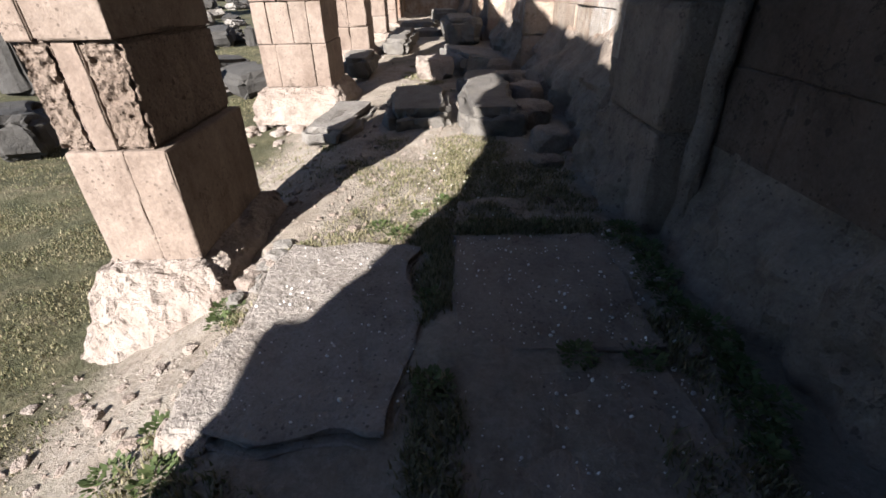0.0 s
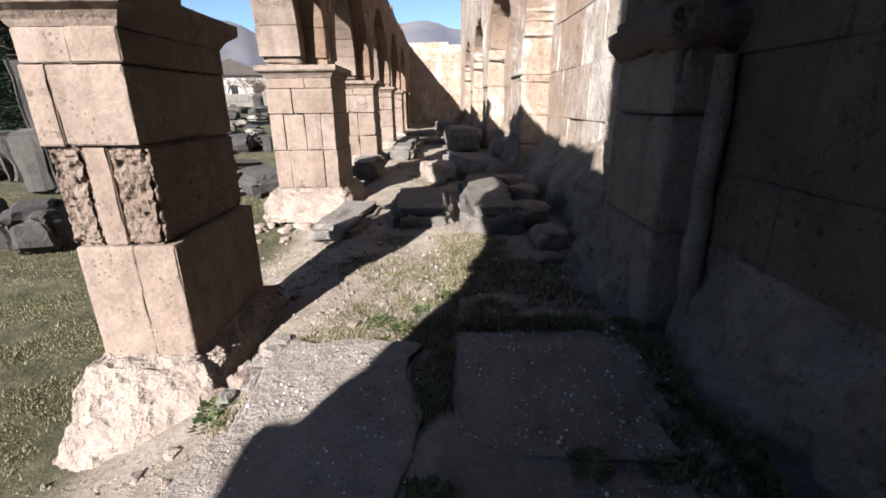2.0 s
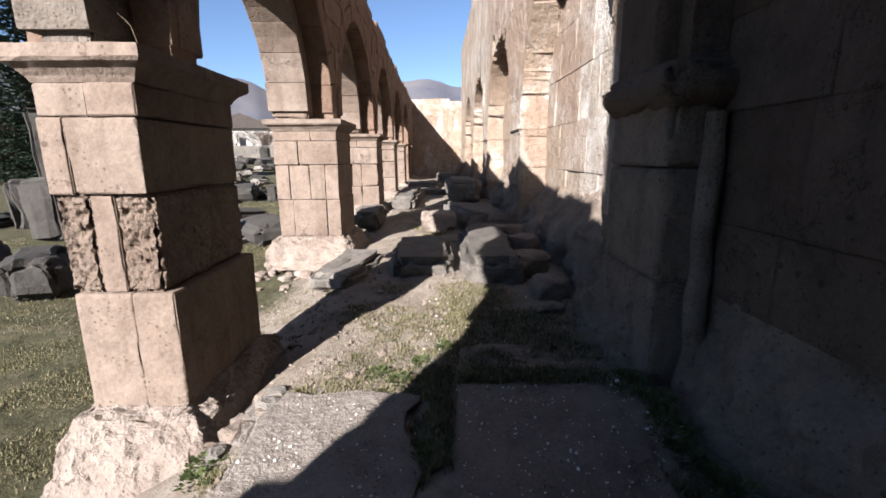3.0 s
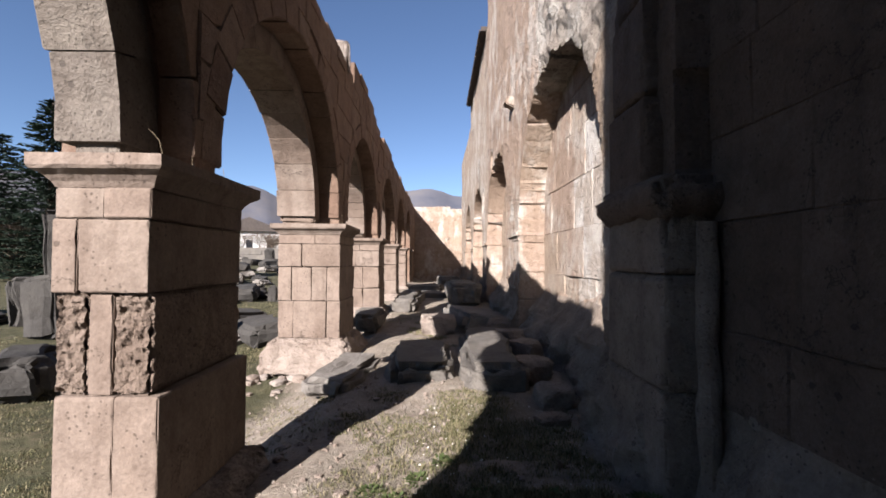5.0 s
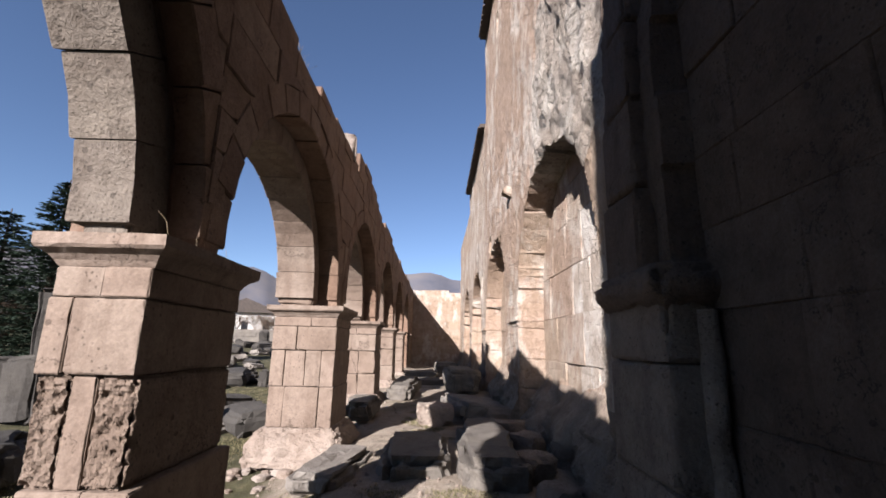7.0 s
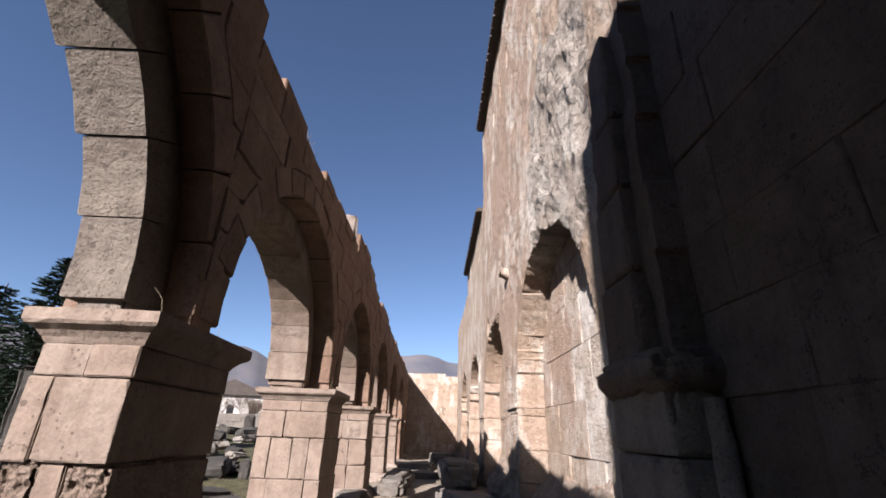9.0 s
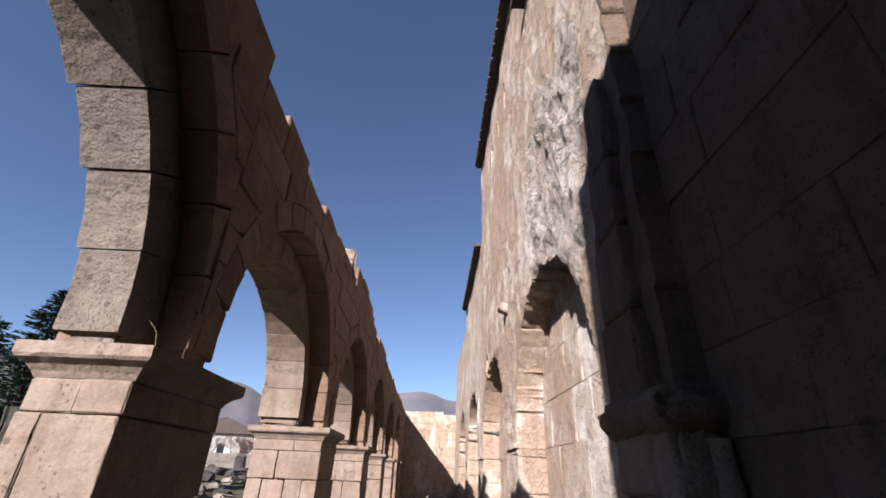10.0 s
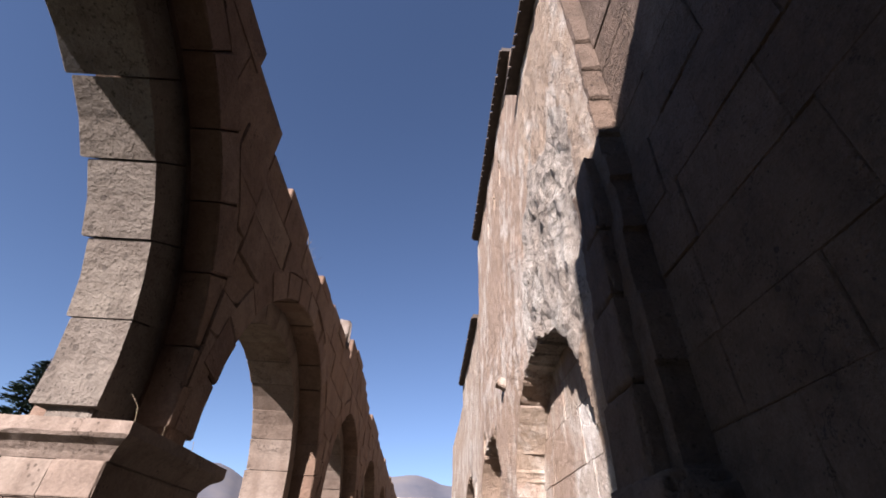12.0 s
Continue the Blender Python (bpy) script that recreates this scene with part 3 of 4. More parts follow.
def wall_sheet(y0, y1, z0, z1, step):
    ny, nz = int((y1 - y0) / step) + 1, int((z1 - z0) / step) + 1
    yy, zz = np.linspace(y0, y1, ny), np.linspace(z0, z1, nz)
    vs = []
    for z in zz:
        for y in yy:
            x, py, pz = wall_x(y, z), y, z
            for cy, r in BAYS:
                rr = bay_rim(cy, r, y, z)
                up = max(0.0, z - SPRING_W)
                dist = math.hypot(y - cy, up)
                off = rr - dist
                if abs(off) < step * 0.8 and dist > 0.1 and y0 < y < y1:
                    py, pz = y + (y - cy) / dist * off, z + up / dist * off
            vs.append((x, py, pz))
    fs = [(j * ny + i, (j + 1) * ny + i, (j + 1) * ny + i + 1, j * ny + i + 1) for j in range(nz - 1) for i in range(ny - 1)]
    # the sheet's back, so that the facing has thickness
    n = len(vs)
    rim = [0, ny - 1, n - 1, n - ny]
    vs += [(X_BACK + 0.03, vs[i][1], vs[i][2]) for i in rim]
    fs += [(n, n + 1, n + 2, n + 3)]
    m = bpy.data.meshes.new("wall_face")
    m.from_pydata(vs, [], fs)
    m.materials.append(M_CHURCH)
    m.materials.append(M_BREAK)
    m.materials.append(M_SHADED_TUFF)
    m.materials.append(M_MID_TUFF)
    # shade put into the colour: near wall dark above, wall foot mid-toned
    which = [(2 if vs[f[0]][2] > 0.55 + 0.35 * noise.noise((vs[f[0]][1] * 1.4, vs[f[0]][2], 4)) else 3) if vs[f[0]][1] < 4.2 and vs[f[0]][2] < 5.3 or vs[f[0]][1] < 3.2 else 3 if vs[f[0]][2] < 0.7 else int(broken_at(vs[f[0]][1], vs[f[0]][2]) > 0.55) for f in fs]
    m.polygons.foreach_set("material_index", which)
    m.shade_smooth()
    m.set_sharp_from_angle(angle=radians(27))
    ob = new("wall_face", m)
    ob.parent = church
    ob.location = -church.location
    return ob


wall_sheet(-8.0, -0.0, -0.75, 11.0, 0.12)
wall_sheet(0.0, 6.6, -0.75, 11.0, 0.045)
wall_sheet(6.6, 12.0, -0.75, 13.4, 0.05)
wall_sheet(12.0, 15.7, -0.75, 13.4, 0.09)
wall_sheet(15.7, 24.0, -0.75, 9.7, 0.12)
wall_sheet(24.0, 33.5, -0.75, 8.6, 0.14)
# near courses carry their shade in the darker stone colour
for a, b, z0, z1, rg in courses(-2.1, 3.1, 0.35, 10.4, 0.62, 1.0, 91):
    masonry([(a, z0), (b, z0), (b, z1), (a, z1)], 1.915 + rg.uniform(-0.012, 0.012), 2.1, M_SHADED_TUFF, church, a > 0 and z1 < 7, c=0.01)
for cy, r in BAYS:
    for a, b, z0, z1, rg in courses(cy - r + 0.05, cy + r - 0.05, 0.3, SPRING_W + r + 0.2, 0.75, 1.05, int(cy * 7)):
        masonry([(a, z0), (b, z0), (b, z1), (a, z1)], bay_back(cy) - 0.05 + rg.uniform(-0.012, 0.012), bay_back(cy) + 0.05, M_LIME if cy < 8 and a < 6.6 and z0 < 2.9 else M_CHURCH, church, cy < 8, c=0.008)
for cy, r in BAYS[:3]:
    rng = random.Random(int(cy * 11))
    z = -0.1
    while z < SPRING_W - 0.15:
        h = min(rng.uniform(0.5, 0.8), SPRING_W + 0.05 - z)
        bm = chunk((X_BACK - X_WALL + 0.03, 0.16, h - 0.004), 7, 0.02, 0.012, int(z * 10 + cy), 4, 0.85)
        part("jamb_stone", placed(bm, pose((X_WALL + X_BACK) / 2 + rng.uniform(-0.008, 0.008), cy + r + 0.03, z)), M_CHURCH, church)
        z += h
bm = bmesh.new()
for (s0, s1, top) in SECTIONS:
    bmesh.ops.create_cube(bm, size=1.0, matrix=Matrix.Translation((X_BACK + 0.58, (s0 + s1) / 2, (top - 1.0) / 2)) @ Matrix.Diagonal((1.0, s1 - s0, top + 0.96, 1)))
part("wall_core", bm, M_CHURCH, church)
bm = chunk((0.35, 0.3, 0.22), 4, 0.06, 0.03, 5, 6)
part("corbel", placed(bm, pose(X_WALL - 0.08, 10.1, 4.85, 0, 25, 0)), M_CHURCH, church, "small broken stone corbel")


def pilaster(y0, y1, detail, near=False):
    """A pilaster with a worn capital in front of the church wall."""
    cy, d = (y0 + y1) / 2, y1 - y0
    p = anchor("pilaster", (X_WALL, cy, -0.5), "worn tuff pilaster with a broken capital against the church wall", "pilaster", "pilasters of the church wall")
    xa = 1.56 if near else X_WALL - 0.06
    z = -0.6
    rng = random.Random(int(y0 * 9))
    # near pilaster: shade put into the stone, dark above, mid tone below
    stone_of = M_SHADED_TUFF if near else M_CHURCH
    while z < (4.9 if near else 3.4):
        h = rng.uniform(0.75, 1.15) if near else rng.uniform(0.5, 0.95)
        upper = near and z > CAP_TOP - 0.7
        if near and z < CAP_TOP - 0.3 < z + h:
            h = CAP_TOP - 0.15 - z
        g = 0.32 + 0.12 * max(0.0, z - 2.0) if upper else 0.0 if z < 1.5 else 0.04
        bm = chunk((0.5, d - g - rng.uniform(0, 0.04), h - 0.005), detail, 0.016, 0.012, int(z * 10 + y0 * 3), 2.5, 0.9)
        part("stone_block", placed(bm, pose(xa + 0.25 + (0 if upper else g) + rng.uniform(-0.01, 0.01), cy + (0.13 - 0.06 * max(0.0, z - 2.0) if upper else 0), z)), stone_of if upper or not near else M_MID_TUFF, p)
        z += h
    high = 0.38 if near else 0.27
    bm = chunk((0.64, d + 0.22, high), detail + 6, 0.06, 0.03, int(y0), 5, 0.7)
    if near:
        for v in bm.verts:
            k = 0.28 * (1 - smoothstep(0.0, 0.22, v.co.z))
            v.co.x, v.co.y = v.co.x * (1 - k) + 0.06 * k, v.co.y * (1 - 0.6 * k)
    part("capital", placed(bm, pose(xa + 0.22, cy, CAP_TOP - high)), stone_of, p, "worn projecting capital", True)
    return p


near_pilaster = pilaster(3.05, 4.1, 12, True)
bm = bmesh.new()
bmesh.ops.create_cone(bm, cap_ends=True, segments=18, radius1=0.08, radius2=0.065, depth=2.1)
bmesh.ops.subdivide_edges(bm, edges=[e for e in bm.edges if abs(e.verts[0].co.z - e.verts[1].co.z) > 1], cuts=14)
for v in bm.verts:
    v.co += Vector((v.co.x, v.co.y, 0)) * 0.7 * noise.noise(v.co * 4)
part("colonnette", placed(bm, pose(1.83, 2.985, 0.55)), M_MID_TUFF, near_pilaster, "slim worn half column")
for yc in (9.36, 15.7, 22.1, 28.5):
    e = anchor("pilaster_moulding", (X_WALL, yc + 0.6, CAP_TOP - 0.2), "worn projecting moulding on the pier between blind arches", "moulding", "pilasters of the church wall")
    for z, out, h in ((CAP_TOP - 0.12, 0.09, 0.12), (CAP_TOP - 0.20, 0.045, 0.085)):
        bm = chunk((0.62 + out, 1.22 + out, h), 6 if yc < 12 else 3, 0.02, 0.012, int(yc * 3 + z * 10), 5, 0.8)
        part("moulding_course", placed(bm, pose(X_WALL + 0.31 - out / 2 + 0.02, yc + 0.6 - out / 2, z)), M_CHURCH, e)

# eaves
for (y0, y1, z, over) in ((-8.0, 6.5, 11.0, 0.25), (6.7, 15.6, 13.4, 0.25), (15.9, 23.9, 9.7, 0.22)):
    r = anchor("roof_eave", (X_WALL, (y0 + y1) / 2, z), "dark weathered eave with tiles along the church wall top", "eave", kind="structure")
    bm = bmesh.new()
    bmesh.ops.create_cube(bm, size=1.0, matrix=pose(X_WALL - over / 2 + 0.7, (y0 + y1) / 2, z + 0.09) @ Matrix.Diagonal((1.4 + over, y1 - y0, 0.16, 1)))
    part("cornice", bm, M_TILE, r)
    bm = bmesh.new()
    y = y0
    while y < y1 - 0.2:
        bmesh.ops.create_cube(bm, size=1.0, matrix=pose(X_WALL - over / 2 + 0.66, y + 0.13, z + 0.24 + random.uniform(-0.02, 0.02), 0, -14, random.uniform(-2, 2)) @ Matrix.Diagonal((1.5 + over, 0.22, 0.06, 1)))
        y += 0.26
    tagged(part("roof_tiles", bm, M_TILE, r), kind="stuff")

# ---- far wall of the gallery, and two unseen walls added behind for shade ----
def cross_wall(name, y0, y1, xa, xb, top, label, sign, h=0.5, w=0.9):
    wl = anchor(name, ((xa + xb) / 2, (y0 + y1) / 2, -0.5), label, "wall", kind="structure")
    bm = bmesh.new()
    yf, yb = (y0, y1) if sign > 0 else (y1, y0)
    for a, b, z0, z1, rg in courses(xa, xb, -0.7, top, h, w, int(y0 * 3) + 77):
        if z1 >= top - 0.01:
            z1 += rg.uniform(-0.12, 0.1)
        prism(bm, [(a, z0), (b, z0), (b, z1), (a, z1)], yf + sign * rg.uniform(-0.015, 0.015), yb)
    bmesh.ops.transform(bm, matrix=Matrix(((0, 1, 0, 0), (1, 0, 0, 0), (0, 0, 1, 0), (0, 0, 0, 1))), verts=bm.verts)
    bmesh.ops.reverse_faces(bm, faces=bm.faces)
    tagged(part("stone_block", bm, M_CHURCH, wl), kind="stuff")


cross_wall("wall_far", 33.0, 33.9, -9.0, 1.7, 5.25, "far cross wall of buff tuff blocks, broken along its top", 1)
# the two walls behind are unseen, added to shade near wall and floor
cross_wall("wall_behind_high", -3.3, -2.2, 0.5, 2.3, 14.0, "unseen tall tuff wall added to block skylight", -1)
cross_wall("wall_behind", -3.2, -2.15, X_IN + 0.06, 2.3, 8.7, "unseen tall tuff wall added to shade the near gallery", -1)
for (pname, mname), (bm, parent, mat) in list(rest.items()):
    tagged(part("stone_block", bm, mat, parent), kind="stuff")

# ---- slabs, tombs and rocks in the gallery ----
def laid(name, x, y, size, turn, mat, label, category, seed, group="", sink=0.08, tilt=(0, 0), top=None, cuts=12, lump=0.05, wear=0.11, square=0.72, wob=0.13):
    """A worn block of stone, sunk a little into the ground."""
    z = (top - size[2]) if top is not None else ground_z(x, y) - sink
    bm = chunk(size, cuts, wear, lump, seed, 2.5, square, wob)
    ob = mesh_ob(name, placed(bm, pose(x, y, z, tilt[0], tilt[1], turn)), mat, (x, y, z), False)
    return tagged(ob, label, category, group)


SLABS = "grave slabs in the gallery"
laid("stone_slab", -0.68, 2.1, (1.10, 1.75, 0.22), -3, M_PALE, "broad pale grey slab with a rough worn surface", "slab", 3, SLABS, top=-0.342, cuts=34, lump=0.035, square=0.82, wob=0.14, wear=0.07)
laid("stone_slab", 0.61, 2.34, (1.16, 1.30, 0.24), -1, M_FLOOR, "dark grave slab strewn with small white pebbles", "slab", 4, SLABS, top=-0.315, cuts=26, wob=0.07, wear=0.03, square=0.86, lump=0.022)
laid("stone_slab", 0.61, 0.80, (1.18, 1.60, 0.24), 1, M_FLOOR, "dark grave slab with a rounded edge and grassy seam", "slab", 5, SLABS, top=-0.325, cuts=26, wob=0.07, wear=0.03, square=0.86, lump=0.022)
laid("stone_slab", 0.62, 3.50, (1.10, 0.52, 0.2), 3, M_FLOOR, "small dark slab half covered by grass", "slab", 6, SLABS, top=-0.345, wob=0.1)
laid("stone_slab", -1.36, 6.5, (0.66, 1.75, 0.26), -8, M_SLAB, "tilted grey grave slab beside a pier", "slab", 7, SLABS, top=-0.20, tilt=(0, 4))
laid("stone_block", -0.28, 7.0, (0.92, 1.9, 0.42), 3, M_BASALT, "low dark basalt gravestone lying in shadow", "gravestone", 8, SLABS, top=-0.08, lump=0.06)
laid("stone_block", 0.80, 7.25, (0.85, 3.2, 0.52), -3, M_BASALT, "long dark basalt tomb with one sunlit end", "tomb", 9, SLABS, top=0.0, lump=0.06, cuts=14)
laid("stone_slab", 0.95, 10.9, (1.3, 2.1, 0.4), 12, M_SLAB, "thick flat slab leaning against a tomb", "slab", 10, SLABS, top=0.08, tilt=(0, 8))
laid("stone_slab", -1.0, 14.6, (0.72, 2.6, 0.5), -4, M_BASALT, "dark tapered gravestone lying beside a pier", "gravestone", 11, SLABS, top=0.2, tilt=(3, 0))
laid("stone_block", -1.75, 11.1, (0.7, 1.6, 0.45), 4, M_BASALT, "dark basalt block between two piers", "gravestone", 12, SLABS, top=0.06)
laid("stone_block", 0.85, 16.2, (1.1, 3.0, 0.85), 2, M_BASALT, "high dark basalt tomb near the church wall", "tomb", 13, SLABS, top=0.55)
laid("stone_slab", -0.4, 18.6, (1.3, 1.6, 0.3), 9, M_BASALT, "flat dark slab far down the gallery", "slab", 14, SLABS, top=-0.02)
laid("stone_slab", -0.6, 22.5, (1.5, 2.2, 0.35), -6, M_BASALT, "flat dark slab far down the gallery", "slab", 15, SLABS, top=0.05)
laid("stone_block", 0.5, 25.5, (1.2, 2.0, 0.7), 4, M_BASALT, "dark block far down the gallery", "tomb", 16, SLABS, top=0.4)


def rock(x, y, size, seed, mat=None, label="pale broken stone lying on the soil", turn=0, sink=0.03, group="loose stones"):
    bm = boulder(size, 2 if max(size) < 0.4 else 3, seed, 0.3)
    z = ground_z(x, y) - sink
    ob = mesh_ob("rock", placed(bm, pose(x, y, z, 0, 0, turn)), mat or M_RUBBLE, (x, y, z))
    return tagged(ob, label, "rock", group)


rock(0.0, 10.0, (0.75, 0.6, 0.45), 1, M_RUBBLE, "pale rounded boulder catching the sun")
rock(-1.27, 1.36, (0.13, 0.17, 0.10), 2)
rock(-1.10, 1.25, (0.12, 0.11, 0.07), 3)
rock(-1.0, 1.5, (0.07, 0.06, 0.05), 4)
rng = random.Random(5)
for i in range(22):
    x, y = -1.32 + rng.gauss(0, 0.13), 2.72 + rng.gauss(0, 0.22)
    s = rng.uniform(0.05, 0.15)
    rock(x, y, (s, s * rng.uniform(0.6, 1.2), s * rng.uniform(0.4, 0.8)), 10 + i, M_SLAB if rng.random() < 0.6 else M_RUBBLE, "angular broken stone at the foot of a pier", rng.uniform(0, 180))
for i in range(34):
    t = rng.random()
    y = 4.4 + 5.0 * t
    x = 1.45 + rng.gauss(0, 0.14)
    s = rng.uniform(0.05, 0.26)
    rock(x, y, (s, s * rng.uniform(0.7, 1.3), s * rng.uniform(0.4, 0.8)), 60 + i, M_CHURCH, "fallen stone at the foot of the church wall", rng.uniform(0, 180))
for i, (x, y, w, h) in enumerate(((1.38, 5.3, 0.42, 0.30), (1.30, 6.3, 0.50, 0.36), (1.45, 7.4, 0.46, 0.42), (1.34, 8.5, 0.60, 0.40), (1.42, 9.7, 0.55, 0.45), (1.22, 4.75, 0.28, 0.16))):
    rock(x, y, (w, w * 1.25, h), 320 + i, M_MID_TUFF, "large fallen stone against the church wall", 20 * i, 0.08)
for i in range(14):
    y = 1.1 + 1.9 * rng.random()
    s = rng.uniform(0.04, 0.12)
    rock(1.36 + rng.gauss(0, 0.09), y, (s, s * 1.1, s * 0.7), 110 + i, M_RUBBLE, "small fallen stone beside the church wall", rng.uniform(0, 180))
for i in range(30):
    x, y = rng.uniform(-1.6, 0.7), rng.uniform(2.9, 5.6)
    s = rng.uniform(0.03, 0.09)
    rock(x, y, (s, s * rng.uniform(0.7, 1.3), s * 0.55), 140 + i, M_RUBBLE, "small pale stone in thin grass", rng.uniform(0, 180), 0.01)
for i in range(26):
    x, y = rng.uniform(-2.9, -1.5), rng.uniform(0.7, 2.0)
    s = rng.uniform(0.025, 0.07)
    rock(x, y, (s, s * rng.uniform(0.7, 1.3), s * 0.55), 180 + i, M_RUBBLE, "small pale stone on bare soil", rng.uniform(0, 180), 0.01)


for i in range(40):
    x, y = rng.uniform(-3.3, -1.5), 7.45 + rng.gauss(0, 0.28)
    s = rng.uniform(0.05, 0.2)
    rock(x, y, (s, s * rng.uniform(0.7, 1.3), s * rng.uniform(0.4, 0.8)), 230 + i, M_RUBBLE, "pale broken stone fallen from a plinth", rng.uniform(0, 180), 0.02)
for i in range(20):
    x, y = -2.0 + rng.gauss(0, 0.6), 1.7 + rng.gauss(0, 0.4)
    s = rng.uniform(0.03, 0.10)
    rock(x, y, (s, s * rng.uniform(0.7, 1.3), s * rng.uniform(0.4, 0.8)), 280 + i, M_RUBBLE, "pale broken stone fallen from a plinth", rng.uniform(0, 180), 0.01)


def pebbles(name, boxes, mat, label, seed):
    rng = random.Random(seed)
    bm = bmesh.new()
    for (x0, x1, y0, y1, n, top, s0, s1) in boxes:
        for _ in range(n):
            x, y = rng.uniform(x0, x1), rng.uniform(y0, y1)
            s = rng.uniform(s0, s1) * (0.5 + rng.random() ** 3)
            z = top if top is not None else ground_z(x, y)
            m = pose(x, y, z + s * 0.2, rng.uniform(0, 360), rng.uniform(0, 360), 0) @ Matrix.Diagonal((s, s * rng.uniform(0.6, 1), s * rng.uniform(0.4, 0.8), 1))
            bmesh.ops.create_icosphere(bm, subdivisions=1, radius=1.0, matrix=m)
    ob = mesh_ob(name, bm, mat, (0, 3, -0.4))
    return tagged(ob, label, "gravel", kind="stuff")


pebbles("pebbles", [(1.15, 1.5, 0.9, 3.2, 160, None, 0.005, 0.016), (-0.2, 1.3, 3.2, 5.2, 160, None, 0.005, 0.014), (0.1, 1.1, 1.75, 2.95, 210, -0.309, 0.004, 0.011), (0.1, 1.1, 0.6, 1.55, 160, -0.319, 0.004, 0.012), (-1.15, -0.15, 1.3, 2.9, 130, -0.34, 0.004, 0.012)], M_CHIP, "small pale pebbles scattered over the slabs", 1)
pebbles("gravel", [(-3.0, -1.0, 0.5, 2.2, 520, None, 0.006, 0.022), (-1.6, 0.6, 2.8, 6.0, 700, None, 0.006, 0.026), (0.0, 1.5, 3.2, 6.0, 150, None, 0.006, 0.02), (-2.6, -1.0, 4.4, 8.0, 200, None, 0.008, 0.03), (-1.6, 1.2, 6, 14, 200, None, 0.01, 0.04)], M_RUBBLE, "grit and small stones on the soil", 2)


# ---- grass ----
def grass(name, patches, mat, label, seed):
    """Single bent blades: (x0, x1, y0, y1, tufts, blades a tuft, height, spread)."""
    rng = random.Random(seed)
    vs, fs = [], []
    for (x0, x1, y0, y1, tufts, blades, height, spread) in patches:
        for _ in range(tufts):
            tx, ty = rng.uniform(x0, x1), rng.uniform(y0, y1)
            if noise.noise((tx * 1.4, ty * 1.4, 40)) < -0.12:
                continue
            for _ in range(blades):
                x, y = tx + rng.gauss(0, spread), ty + rng.gauss(0, spread)
                z = ground_z(x, y) - 0.005
                a = rng.uniform(0, 2 * math.pi)
                h = height * rng.uniform(0.4, 1.2)
                w = rng.uniform(0.0025, 0.006) * (1 + height * 3)
                bx, by = math.cos(a), math.sin(a)
                lean = h * rng.uniform(0.1, 0.9)
                n = len(vs)
                vs += [(x - by * w, y + bx * w, z), (x + by * w, y - bx * w, z), (x + bx * lean * 0.35 + by * w * 0.7, y + by * lean * 0.35 - bx * w * 0.7, z + h * 0.6), (x + bx * lean * 0.35 - by * w * 0.7, y + by * lean * 0.35 + bx * w * 0.7, z + h * 0.6), (x + bx * lean, y + by * lean, z + h)]
                fs += [(n, n + 1, n + 2, n + 3), (n + 3, n + 2, n + 4)]
    m = bpy.data.meshes.new(name)
    m.from_pydata(vs, [], fs)
    m.materials.append(mat)
    return tagged(new(name, m), label, "grass", kind="stuff")


grass("grass", [(-1.1, 0.7, 3.0, 5.7, 900, 14, 0.035, 0.04), (0.1, 1.4, 3.4, 5.4, 700, 16, 0.045, 0.045), (-0.16, 0.06, 0.8, 3.3, 420, 16, 0.055, 0.03), (-1.3, -0.1, 2.8, 3.05, 120, 14, 0.04, 0.04), (-1.35, -1.15, 1.3, 2.7, 60, 14, 0.05, 0.03), (0.1, 1.25, 1.58, 1.74, 110, 18, 0.05, 0.03), (0.9, 1.35, 0.8, 2.0, 160, 16, 0.06, 0.04),
                (0.1, 1.25, 2.98, 3.2, 170, 18, 0.06, 0.03), (-1.5, -1.2, 2.2, 2.6, 18, 18, 0.05, 0.03), (-1.5, -1.0, 1.0, 1.5, 30, 18, 0.06, 0.03), (-1.2, -0.7, 0.8, 1.1, 24, 14, 0.06, 0.03), (-0.7, 0.3, 8.0, 11.5, 300, 14, 0.05, 0.05), (-1.5, -0.6, 5.4, 6.0, 50, 14, 0.045, 0.04), (-2.4, -1.2, 4.2, 6.5, 120, 12, 0.035, 0.05)], M_GRASS, "thin short dry grass between the slabs", 3)
grass("turf", [(-5.5, -2.3, 0.4, 4.5, 4200, 10, 0.028, 0.05), (-9.0, -3.6, 3.0, 11.0, 4200, 9, 0.035, 0.07), (-7.5, -3.0, 8.0, 16.0, 2000, 9, 0.045, 0.09)], M_GRASS, "short grazed turf with dry patches", 4)


